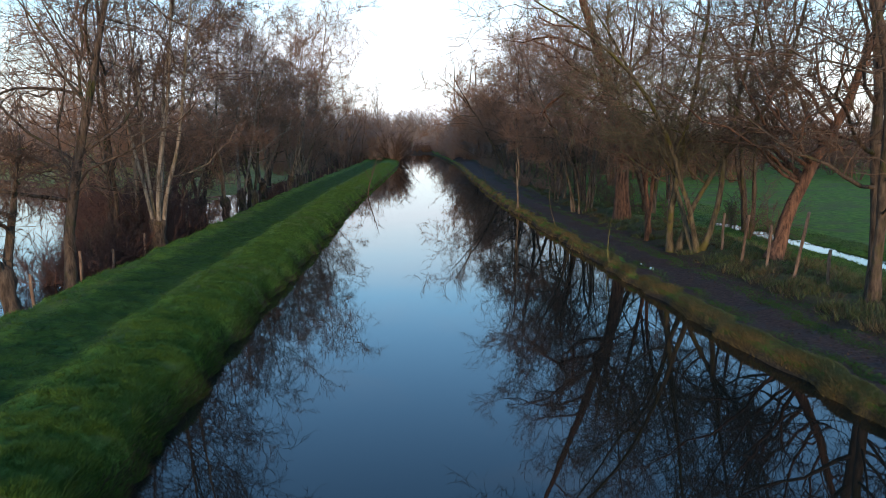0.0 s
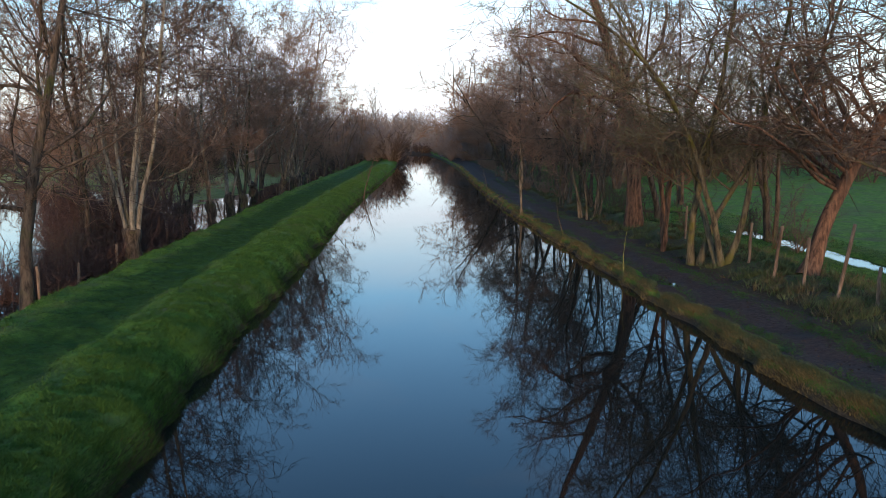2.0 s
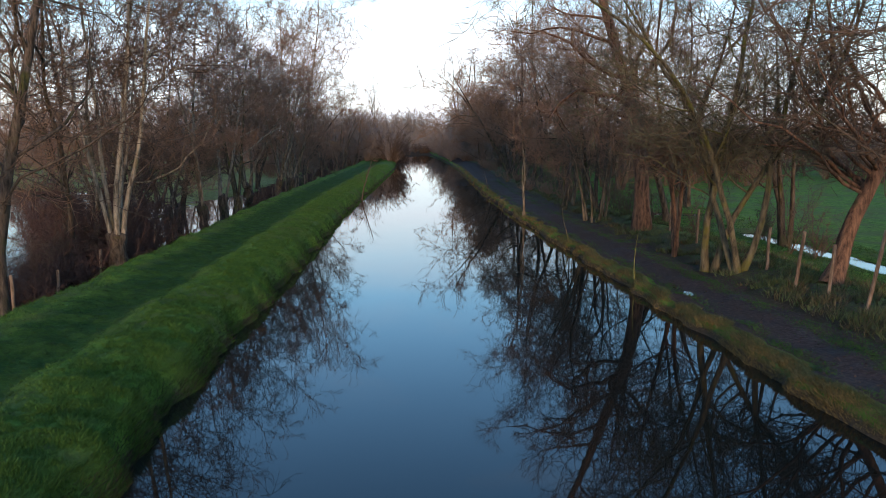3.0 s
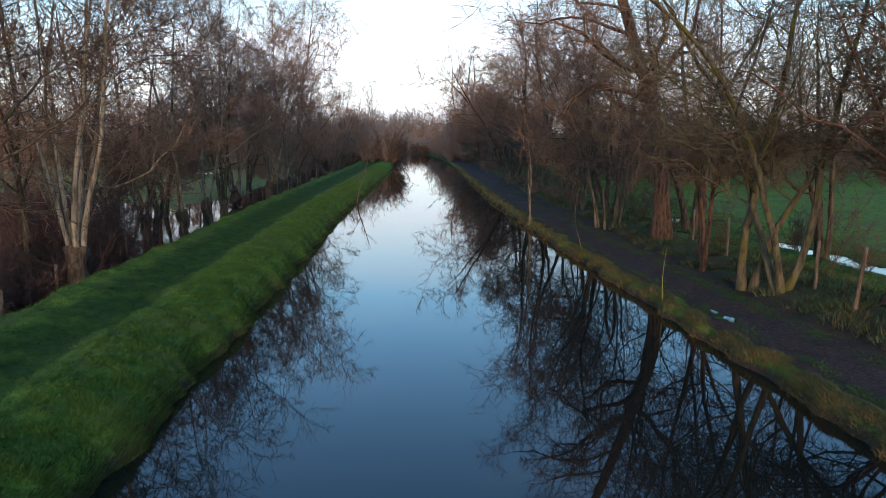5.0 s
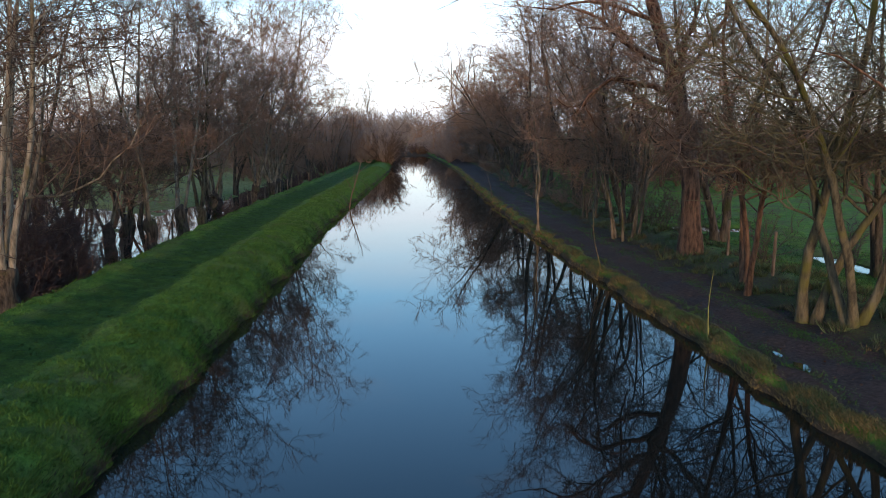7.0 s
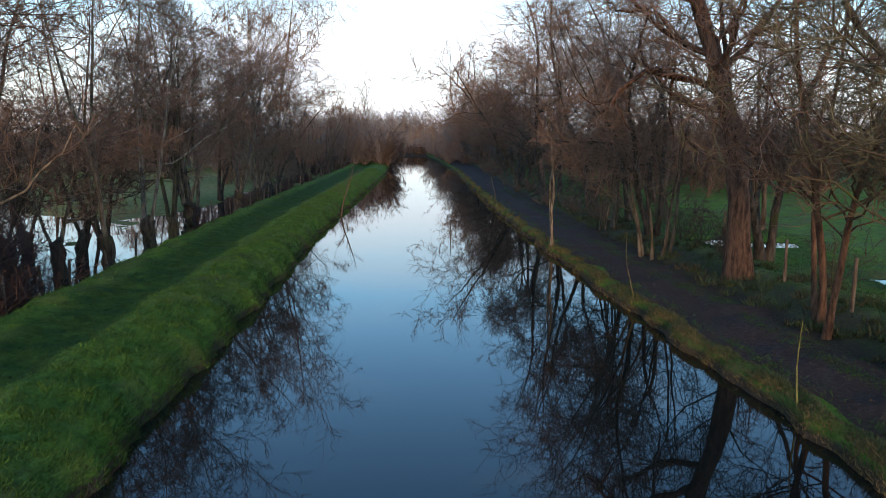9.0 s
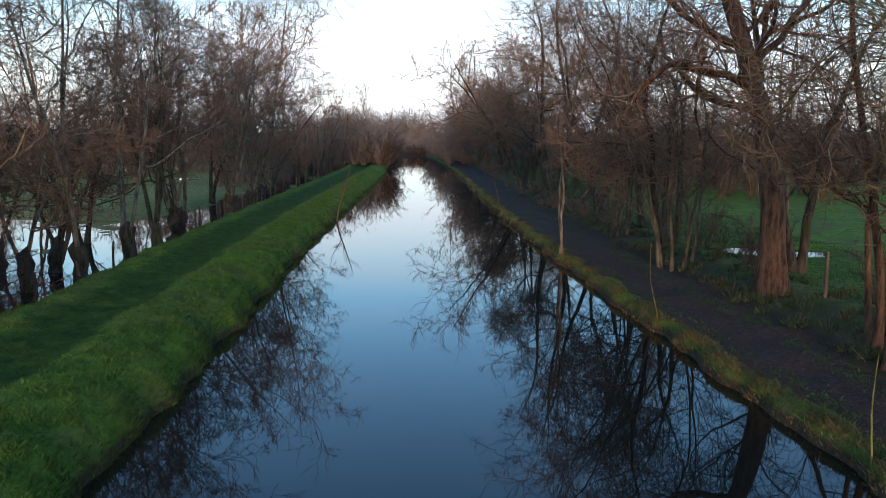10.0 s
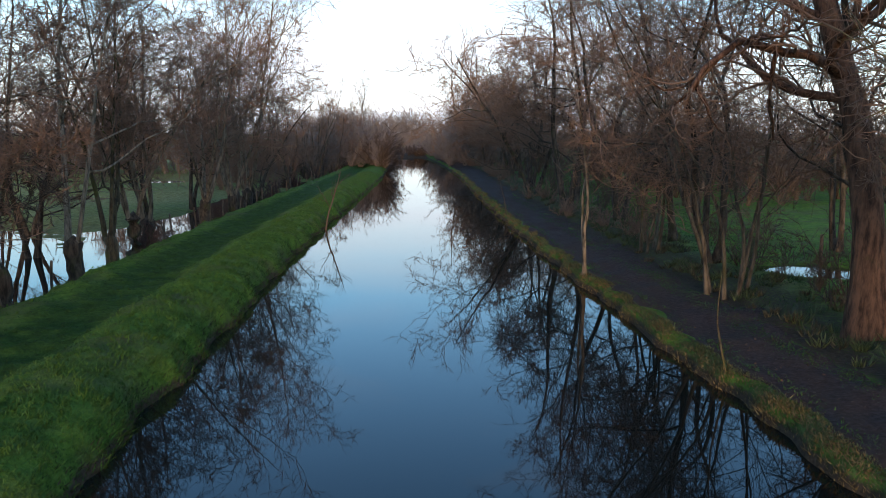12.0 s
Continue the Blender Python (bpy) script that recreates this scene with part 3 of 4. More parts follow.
pollard(-11.0, 38.6, 21, 11.5, 0.09, 2, 1.6, 0.22, BARK_PALE_LIT, TWIG_BROWN, 0.14, limbs=12, arms=((0.12, 195, 3.2, 0.15), (0.2, 10, 3.5, 0.3)), crowd=0.9, boughs=10, fine=3)
pollard(-11.4, 43.2, 11, 12.5, 0.10, 2, 1.6, 0.24, BARK_BIRCH, TWIG_BROWN, 0.16, "pollard willow with a mossy stump and two pale stems", limbs=13, crowd=0.9, boughs=10, fine=3)
pollard(-11.3, 45.6, 12, 9.5, 0.09, 3, 1.4, 0.2, BARK_MOSSY, TWIG_BROWN, 0.2, limbs=8, arms=((0.08, 5, 5.0, 0.75), (0.2, 190, 3.5, 0.3)))
pollard(-11.2, 47.5, 13, 11.5, 0.09, 3, 1.8, 0.24, BARK_PALE_LIT, TWIG_BROWN, 0.25, limbs=10)
pollard(-11.9, 50.5, 22, 12.0, 0.10, 2, 1.6, 0.24, BARK_PALE_LIT, TWIG_BROWN, 0.15, limbs=12, fine=3, sprays=6)
pollard(-11.1, 55.5, 14, 9.5, 0.09, 4, 1.6, 0.24, BARK_PALE_LIT, TWIG_BROWN, 0.42, "pollard willow with pale spreading stems", limbs=10, fine_r=0.01, fine=3, sprays=6)
pollard(-11.4, 61.5, 15, 11, 0.10, 3, 1.5, 0.24, BARK_PALE_LIT, TWIG_BROWN, 0.28, "pollard willow with pale spreading stems", limbs=12, fine_r=0.01, fine=3, sprays=6)
pollard(-12.4, 66.0, 27, 12, 0.10, 3, 1.5, 0.26, BARK_PALE_LIT, TWIG_BROWN, 0.3, "pollard willow with pale spreading stems", limbs=12, fine_r=0.012, fine=3, sprays=6)
pollard(-12.9, 71.0, 16, 16.5, 0.13, 3, 1.3, 0.32, BARK_PALE_LIT, TWIG_BROWN, 0.2, "tall pollard willow with pale upright stems", limbs=24, fine_r=0.013, limb_angle=38, limb_up=0.14, sprays=5, boughs=8, limb_share=0.42, curl=0.14, twig_up=0.1, crowd=1.0)
pollard(-12.5, 38.3, 23, 5.5, 0.07, 3, 1.7, 0.22, BARK_PALE_LIT, TWIG_BROWN, 0.35, "dark pollard willow standing in the flood", limbs=9)
pollard(-13.3, 41.5, 25, 5.5, 0.07, 3, 1.6, 0.22, BARK_BROWN, TWIG_DARK, 0.35, "dark pollard willow standing in the flood", (0.1, 0.0), limbs=9)
pollard(-13.0, 36.2, 26, 5.2, 0.06, 5, 2.1, 0.34, BARK_BROWN, TWIG_DARK, 0.45, "dark pollard willow standing in the flood", (-0.1, 0.0), limbs=9)
pollard(-16.0, 43.0, 24, 6.5, 0.08, 3, 1.2, 0.26, BARK_BROWN, TWIG_DARK, 0.4, "dark pollard willow standing in the flood", limbs=9)
for x, y, seed, h in ((-12.6, 29.0, 90, 12.5), (-15.2, 38.5, 91, 12.0), (-15.5, 48.5, 92, 11.5), (-19.0, 55.0, 93, 11.5), (-14.6, 58.0, 94, 11.0), (-21.0, 46.0, 95, 12.0), (-15.2, 66.5, 96, 11.0), (-24.0, 62.0, 97, 11.5)):
    tree("alder_tree", x, y, seed, h, 0.12, "bare dark alder standing in the flooded meadow", BARK_BROWN, TWIG_BROWN, stems=2, fan=0.16, limbs=15, first=0.16, limb_up=0.05, boughs=8, sprays=6, fine=2, fine_r=0.011, crook=1, group="alders in the flood")
rng = np.random.default_rng(78)
for i in range(11):
    y = 75 + i * 5.5 + rng.uniform(-1, 1)
    tree("bank_tree", edge_l(y) - rng.uniform(5.0, 7.5), y, 300 + i, rng.uniform(9, 10.0) if i < 2 else rng.uniform(6.0, 7.2), rng.uniform(0.1, 0.15), "bare brown tree in the row along the bank",
         BARK_BROWN, TWIG_BROWN, stems=int(rng.integers(2, 4)), fan=0.25, limbs=9, first=0.12, limb_up=0.04, boughs=7, sprays=6, fine=3, fine_r=0.015, crook=1, group="row of trees along the bank")

# ---- trees on the towpath side (right bank) ----
DENSE = dict(boughs=9, sprays=6, fine=2, browse=2.9, crowd=1.6)
tree("ash_tree", 9.9, 17.2, 36, 14, 0.15, "tall dark tree with arching boughs by the path", BARK_BROWN, TWIG_DARK, stems=2, fan=0.07, limbs=14, first=0.15, limb_angle=74, limb_share=0.5, limb_up=-0.01,
     arms=((0.34, 165, 5.5, 0.9), (0.22, 60, 4.0, 0.1), (0.18, 120, 4.5, 0.1), (0.26, 190, 4.0, 0.5)), reach=(-0.15, 0.1), fine_r=0.009, **DENSE)
tree("leaning_tree", 10.0, 22.9, 35, 9.0, 0.22, "reddish leaning tree at the field fence", BARK_RED, TWIG_DARK, lean=(0.42, 0.1), limbs=13, first=0.28, limb_angle=68, limb_share=0.6, limb_up=0.0, girth=0.3,
     arms=((0.42, 160, 6.5, 1.3), (0.5, 130, 5.5, 1.0), (0.36, 175, 5.0, 0.4), (0.3, 90, 4.0, 0.15)), reach=(-0.15, 0.05), fine_r=0.009, **DENSE)
tree("ash_tree", 7.95, 26.0, 33, 13.5, 0.12, "tall mossy tree beside the towpath", BARK_MOSSY, TWIG_OLIVE, stems=2, wander=0.12, fan=0.1, lean=(-0.04, 0), limbs=22, first=0.2, limb_angle=58, limb_share=0.34, limb_up=0.03, reach=(-0.1, 0.1), **DENSE)
tree("ash_tree", 8.5, 25.2, 34, 11.5, 0.095, "forked mossy tree beside the towpath", BARK_MOSSY, TWIG_OLIVE, stems=3, wander=0.13, fan=0.4, limbs=19, first=0.24, limb_angle=58, limb_share=0.36, limb_up=0.03, reach=(0.0, 0.1), **DENSE)
tree("alder_tree", 7.75, 28.8, 41, 11, 0.075, "reddish straight tree beside the towpath", BARK_RED, TWIG_BROWN, stems=1, limbs=20, first=0.2, limb_share=0.38, limb_angle=62, limb_up=0.03, reach=(-0.1, 0.1), **DENSE)
tree("alder_tree", 8.1, 29.8, 42, 11, 0.085, "reddish forked tree beside the towpath", BARK_RED, TWIG_BROWN, stems=2, fan=0.22, limbs=18, first=0.2, limb_angle=60, limb_share=0.38, limb_up=0.03, reach=(-0.1, 0.1), **DENSE)
tree("oak_tree", 8.15, 34.4, 31, 15, 0.33, "big oak with reddish bark beside the towpath", BARK_RED, TWIG_BROWN, lean=(0.0, 0), first=0.3, limbs=6, limb_angle=58, limb_share=0.36, limb_up=0.05,
     limb_thick=0.42, gnarl=0.29, arms=((0.34, 184, 4.6, 0.05), (0.42, 172, 4.4, 0.45), (0.38, 15, 5.0, 0.4)), girth=0.25, wander=0.07, fine_r=0.009, **DENSE)
tree("birch_tree", 4.22, 42.7, 32, 6.5, 0.055, "slim pale birch on the canal edge", BARK_PALE_LIT, TWIG_BROWN, stems=2, fan=0.09, limbs=7, first=0.5, limb_angle=38, limb_share=0.35, boughs=5, sprays=4, fine=3, lean=(-0.05, 0))
tree("hazel_tree", 7.1, 39.0, 43, 9.5, 0.055, "clump of slim brown stems beside the towpath", BARK_HAZEL, TWIG_BROWN, stems=6, fan=0.16, apart=0.45, wander=0.1, limbs=22, first=0.16, limb_angle=64, boughs=8, sprays=6)
tree("hazel_tree", 7.0, 45.7, 44, 9.5, 0.055, "clump of slim brown stems beside the towpath", BARK_HAZEL, TWIG_BROWN, stems=4, fan=0.18, apart=0.3, wander=0.1, limbs=20, first=0.16, limb_angle=64, boughs=8, sprays=6)
tree("field_oak", 10.2, 37.5, 45, 11, 0.16, "dark tree behind the oak at the ditch", BARK_BROWN, TWIG_BROWN, stems=2, fan=0.2, limbs=14, first=0.17, limb_angle=64, **DENSE)
rng = np.random.default_rng(77)
for i in range(17):
    y = 42 + i * 5.6 + rng.uniform(-1.2, 1.2)
    tree("bank_tree", edge_r(y) + (3.4 if i == 3 else rng.uniform(3.0, 4.9)), y, 200 + i, rng.uniform(11, 13.8) * (1 if i < 10 else 0.85), rng.uniform(0.12, 0.2), "bare brown tree in the row beside the towpath",
         BARK_BROWN, TWIG_BROWN, stems=int(rng.integers(1, 4)), fan=0.24, wander=0.1, limbs=10, limb_share=0.48, limb_angle=58, first=0.16, limb_up=0.05, boughs=8, sprays=6, fine=2, browse=2.4,
         fine_r=0.009 + 0.0010 * i, crook=3 if i < 3 else (2 if i < 8 else 1), curl=0.2, reach=(-0.2 if i < 5 else -0.28, 0), arms=((0.5, 178, 5.2, 0.45), (0.4, 172, 5.0, 0.3), (0.6, 186, 4.4, 0.5), (0.45, 165, 4.6, 0.25)) if i == 3 else ((0.36, 180, 3.6, 0.5),) if i < 5 else ((0.26, 182, 3.8, 0.25), (0.4, 176, 3.6, 0.4)), group="row of trees beside the towpath")
tree("ash_tree", 3.6, 140.0, 46, 18.5, 0.2, "tall slender ash far along the towpath", BARK_BROWN, TWIG_FAR_HAZE, stems=3, fan=0.11, limbs=20, first=0.3, limb_angle=38, limb_up=0.12, limb_share=0.22, boughs=6, sprays=4, fine=2, fine_r=0.022, crook=1, curl=0.14, twig_up=0.1, crowd=1.0)
for i in range(5):
    y = 30 + i * 15 + rng.uniform(-2, 2)
    tree("field_tree", edge_r(y) + rng.uniform(7.5, 12), y, 240 + i, rng.uniform(8, 11), rng.uniform(0.1, 0.16), "bare brown tree behind the row, in the field",
         BARK_BROWN, TWIG_BROWN, stems=int(rng.integers(1, 4)), fan=0.25, limbs=9, limb_angle=60, boughs=7, sprays=5, fine=2, fine_r=0.011, crook=2, group="trees in the field")

rng = np.random.default_rng(79)
for i, (x, y) in enumerate(((-22.0, 96.0), (-27.0, 90.0), (-33.0, 98.0), (-47.0, 99.0))):
    tree("meadow_tree", x, y, 260 + i, rng.uniform(8.5, 10.5), rng.uniform(0.12, 0.18), "bare brown tree at the back of the wet meadow",
         BARK_BROWN, TWIG_BROWN, stems=int(rng.integers(1, 4)), fan=0.25, limbs=10, first=0.14, boughs=7, sprays=6, fine=3, fine_r=0.022, crook=1, group="trees in the wet meadow")

# ---- scrub and far woods ----
rng = np.random.default_rng(5)


def strewn(n, x0, x1, y0, y1):
    return np.column_stack([rng.uniform(x0, x1, n), rng.uniform(y0, y1, n)])


def along(n, edge, u0, u1, y0, y1):
    y = rng.uniform(y0, y1, n)
    return np.column_stack([edge(y) + rng.uniform(u0, u1, n), y])


thicket("bramble_bush", "dense reddish-brown bramble scrub at the flood's edge", "bush", along(46, edge_l, -8.4, -5.7, 22.5, 34), 51, rng.uniform(0.7, 2.3, 46), TWIG_RED, stems=14, side=7, fine=6, fan=0.9, twig_r=0.0085)
thicket("bramble_bush", "low brown scrub between the pollards", "bush", np.concatenate([along(32, edge_l, -8.0, -6.0, 60, 110), [(-11.3, 48.3), (-11.0, 49.0), (-11.5, 49.3), (-11.2, 50.0)]]), 52, rng.uniform(0.8, 1.5, 36), TWIG_RED, stems=8, side=7, fine=6, fan=0.8, twig_r=0.012)
thicket("bramble_bush", "low brown scrub below the trees by the towpath", "bush", along(60, edge_r, 3.8, 8.0, 27, 110), 53, rng.uniform(0.8, 2.6, 60), TWIG_DARK, stems=8, side=6, fine=5, fan=0.6, twig_r=0.009)
thicket("willow_scrub", "bare willow scrub standing in the flood", "bush", np.concatenate([strewn(5, -46, -26, 50, 62), along(8, edge_l, -8.0, -6, 24.5, 31)]), 59, rng.uniform(1.2, 2.6, 13), TWIG_DARK, stems=9, side=8, fine=8, fan=0.6, twig_r=0.008)
island = strewn(32, -0.48, -0.355, 29, 41)
thicket("willow_scrub", "dense dark willow scrub on an island in the flood", "bush", np.column_stack([island[:, 0] * island[:, 1], island[:, 1]]), 67, rng.uniform(1.8, 3.9, 32), TWIG_RED, stems=14, side=8, fine=6, fan=0.7, twig_r=0.011)
thicket("bramble_bush", "low brown scrub and bramble along the far towpath", "bush", along(44, edge_r, 2.6, 3.6, 46, 130), 69, rng.uniform(0.5, 1.6, 44), TWIG_BROWN, stems=9, side=7, fine=4, fan=0.9, twig_r=0.014)
thicket("hedge", "tall brown hedge at the back of the field", "hedge", np.concatenate([along(60, edge_r, 8, 22, 62, 112), strewn(70, 16, 62, 66, 84)]), 57, rng.uniform(3.5, 6.3, 130), TWIG_DARK, stems=9, side=7, fine=3, fan=0.5, twig_r=0.026)
thicket("hedge", "tall brown hedge behind the pollards", "hedge", along(52, edge_l, -13, -6.8, 78, 112), 58, rng.uniform(2.2, 4.5, 52), TWIG_BROWN, stems=8, side=7, fine=4, fan=0.5, twig_r=0.021)
# the far woods look hazy only through their lightened twig colour
thicket("far_wood", "hazy brown willow scrub where the grassy bank ends", "wood", np.concatenate([along(70, edge_l, -13, -1.0, 107, 150), along(16, edge_l, -2.0, -0.2, 106, 122)]), 54, np.concatenate([rng.uniform(4.5, 7.2, 70), rng.uniform(3, 4.8, 16)]), TWIG_FAR_HAZE, stems=11, side=8, fine=3, fan=0.6, twig_r=0.034)
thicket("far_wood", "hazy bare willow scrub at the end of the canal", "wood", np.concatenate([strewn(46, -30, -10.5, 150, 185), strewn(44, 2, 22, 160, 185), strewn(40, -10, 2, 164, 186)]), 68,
        np.concatenate([rng.uniform(6, 8.5, 46), rng.uniform(6.5, 9, 44), rng.uniform(1.6, 2.8, 40)]), TWIG_FAR_HAZE, stems=7, side=6, fine=3, fan=0.5, twig_r=0.034)
thicket("far_wood", "low hazy woods in the meadows past the canal's end", "wood", np.concatenate([strewn(70, -50, 30, 235, 300), strewn(34, -16, 6, 186, 215)]), 66, np.concatenate([rng.uniform(3.5, 6, 70), rng.uniform(2, 3.4, 34)]), TWIG_FAR_HAZE, stems=9, side=6, fine=2, fan=0.6, twig_r=0.08)
thicket("far_wood", "far hazy woods beyond the end of the canal", "wood", strewn(110, -80, 40, 420, 470), 65, rng.uniform(12, 18, 110), TWIG_FAR_HAZE, stems=7, side=6, fine=2, fan=0.45, twig_r=0.14)
thicket("far_wood", "distant bare woods beyond the field", "wood", strewn(150, 16, 120, 88, 118), 55, rng.uniform(5, 7.4, 150), TWIG_FAR_HAZE, stems=6, side=6, fine=2, fan=0.45, twig_r=0.052)
thicket("far_wood", "brown scrub and trees crowding the far towpath bank", "wood", np.concatenate([along(26, edge_r, 0.2, 2.5, 114, 160), along(44, edge_r, 2.5, 12, 104, 160)]), 70, np.concatenate([rng.uniform(3.5, 5.5, 26), rng.uniform(5.5, 8.5, 44)]), TWIG_FAR_HAZE, stems=11, side=8, fine=3, fan=0.6, twig_r=0.036)
thicket("far_wood", "distant bare woods beyond the flooded meadow", "wood", np.concatenate([strewn(130, -110, -18, 104, 120), strewn(30, -62, -16, 99, 106)]), 56, np.concatenate([rng.uniform(6.5, 9.5, 130), rng.uniform(3, 5, 30)]), TWIG_FAR_HAZE, stems=6, side=6, fine=2, fan=0.45, twig_r=0.066)
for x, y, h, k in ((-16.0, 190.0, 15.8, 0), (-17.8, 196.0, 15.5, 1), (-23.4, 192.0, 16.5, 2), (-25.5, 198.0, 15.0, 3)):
    tree("poplar_tree", x, y, 400 + k, h, 0.12, "tall slim poplar far behind the scrub", BARK_BROWN, TWIG_FAR_HAZE, stems=3, fan=0.09, limbs=14, first=0.25, limb_angle=26, limb_share=0.34, limb_up=0.2, boughs=4, sprays=3, fine=1, fine_r=0.022, crook=1, group="far poplars")
thicket("willow_bush", "dark willow bush overhanging the canal", "bush", [(-6.6, 110.0), (-6.5, 112.5), (-6.9, 108.0), (-6.9, 116.0), (-7.2, 121.0), (-8.2, 128.0), (-8.4, 136.0), (-8.6, 145.0), (-8.6, 152.0), (-8.0, 155.5)], 63, rng.uniform(3.2, 4.8, 10), TWIG_DARK, stems=14, side=8, fine=6, fan=0.9, twig_r=0.03, kind="stuff")
thicket("bramble_bush", "low dark scrub closing the end of the canal", "bush", np.concatenate([strewn(22, -13, 3, 163, 166), strewn(14, -13, 3, 168, 172)]), 64, rng.uniform(1.3, 2.2, 36), TWIG_DARK, stems=10, side=6, fine=3, fan=0.9, twig_r=0.05)


# ---- saplings on the banks ----


def sapling(x, y, seed, h, r, lean, twigs, label, bark=BARK_MOSSY):
    rng = np.random.default_rng(seed)
    root = new("sapling")
    root.location = (x, y, ground_z(x, y) - 0.05)
    tagged(root, label, "sapling")
    p, q = grown(rng, np.zeros((1, 3)), np.array([[lean, 0.0, 1.0]]), np.array([h]), np.array([r]), 9, 0.07, 0.02, 0.25)
    v, f = tubes(p, q, 6)
    thing("stem", mesh_of("stem", v, f), bark, parent=root)
    if twigs:
        bp, br = shoots(rng, p, q, twigs, 0.35, 1.0, 45, 12, 0.45, 0.5, 3, 0.12, 0.06, 0.3, 0.005)
        fp, fr = shoots(rng, bp, br, 4, 0.2, 1.0, 40, 12, 0.5, 0.6, 1, 0.1, 0.03, 0.3, 0.004)
        thing("twigs", joined("twigs", [tubes(bp, br, 4), tubes(fp, fr, 3)]), TWIG_DARK, parent=root, kind="stuff")
    return root


sapling(5.57, 25.4, 68, 1.6, 0.02, -0.14, 0, "bare mossy sapling stem in the towpath verge", BARK_LICHEN)
sapling(4.98, 33.3, 62, 2.3, 0.024, -0.18, 0, "bent mossy sapling stem in the towpath verge", BARK_MOSSY)
sapling(-5.5, 55.5, 63, 3.4, 0.05, 0.08, 14, "young tree leaning from the grassy bank", TWIG_DARK)
sapling(3.4, 60.0, 64, 2.4, 0.03, -0.1, 8, "young tree at the water's edge", BARK_BROWN)

# ---- fences ----


def post(x, y, h, seed, lean=(0.0, 0.0), group="", r=0.05):
    rng = np.random.default_rng(seed)
    k = 5
    p = np.zeros((1, k + 1, 3))
    p[0, :, 2] = np.append(np.linspace(0, h, k), h + 0.015)
    p[0, :, 0] = p[0, :, 2] * lean[0] + rng.normal(0, 0.006, k + 1)
    p[0, :, 1] = p[0, :, 2] * lean[1] + rng.normal(0, 0.006, k + 1)
    v, f = tubes(p, np.full((1, k + 1), r), 7, rng.uniform(0.85, 1.12, (1, k, 7)))
    ob = thing("fence_post", mesh_of("fence_post", v, f), POST_WOOD, "weathered wooden fence post, leaning a little", "post", group)
    ob.location = (x, y, ground_z(x, y) - 0.1)
    return ob


rng = np.random.default_rng(9)
for x, y, h, lx in ((9.2, 24.9, 1.3, 0.03), (8.95, 22.6, 1.5, 0.12), (9.25, 21.5, 1.35, 0.07), (9.34, 20.0, 1.9, 0.17), (9.85, 19.2, 1.0, 0.02), (8.9, 30.0, 1.3, 0.02), (9.0, 33.5, 1.2, 0.0), (9.3, 38.6, 1.5, -0.02)):
    post(x, y, h, int(y * 10), (lx, 0.02), "posts of the field fence", 0.045)
y = 19.0
while y < 112:
    post(float(edge_l(y)) - 5.9 + rng.uniform(-0.15, 0.15), y, rng.uniform(1.0, 1.3), int(y * 7), (rng.normal(0, 0.05), rng.normal(0, 0.05)), "posts of the bank fence", 0.042)
    y += rng.uniform(1.9, 2.9)

# ---- grass ----
rng = np.random.default_rng(21)


def depth_sample(n, y0, y1):
    """Places along the canal, thinning out with distance."""
    q = rng.uniform(0, 1, n)
    return 1 / ((1 - q) / y0 + q / y1)


n = 160000
gy = depth_sample(n, 7.5, 95)
gu = 0.04 - 1.72 * rng.uniform(0.0, 1.0, n) ** 1.1
lump = np.clip(0.5 + 0.5 * bumps(gu * 1.0, gy, 5.5, 11) + 0.3 * bumps(gu, gy, 11, 12), 0, 1.3)
blades("grass", "lush tufted green grass on the crest of the bank", edge_l(gy) + gu, gy, 22, 0.022 + 0.06 * lump + 0.0004 * gy, BLADE_GREEN, 0.0065 + 0.00022 * gy, 1.2)
edge_n = 16000
gy = depth_sample(edge_n, 7.5, 80)
gu = 0.06 - 0.4 * rng.beta(1.0, 1.3, edge_n)
blades("grass", "long green grass hanging over the bank's edge", edge_l(gy) + gu, gy, 27, 0.03 + 0.06 * np.clip(0.5 + bumps(gu, gy, 2.7, 28), 0, 1.4), BLADE_DARK, 0.006 + 0.0002 * gy, 1.3, way=0.0)
n = 70000
gy = depth_sample(n, 7.5, 95)
gu = -rng.uniform(1.7, 5.2, n)
rut = np.exp(-(np.abs(gu + 3.0) / 0.95) ** 6)
lump = np.clip(0.5 + 0.5 * bumps(gu, gy, 4.5, 13) + 0.3 * bumps(gu, gy, 10, 14), 0, 1.3) * (1 - 0.6 * rut)
lane = rut > rng.uniform(0.25, 0.75, len(gy))
for mask, mat, label in ((~lane, BLADE_GREEN, "short green grass on the flat of the bank"), (lane, BLADE_TRACK, "trodden dark grass along the lane on the bank")):
    blades("grass", label, edge_l(gy[mask]) + gu[mask], gy[mask], 23, 0.018 + 0.055 * lump[mask] + 0.0004 * gy[mask], mat, 0.0065 + 0.00022 * gy[mask], 1.3)
n = 90000
gy = depth_sample(n, 9, 110)
q = rng.beta(1.4, 1.4, n)
gu = -0.06 + 0.50 * q + 0.07 * bumps(0 * gy, gy, 1.7, 15)
lump = np.clip(0.5 + 0.6 * bumps(gu, gy, 3.5, 16), 0.05, 1.3)
dry = q + rng.normal(0, 0.16, n) + 0.18 * bumps(0 * gy, gy, 0.8, 19) < 0.64
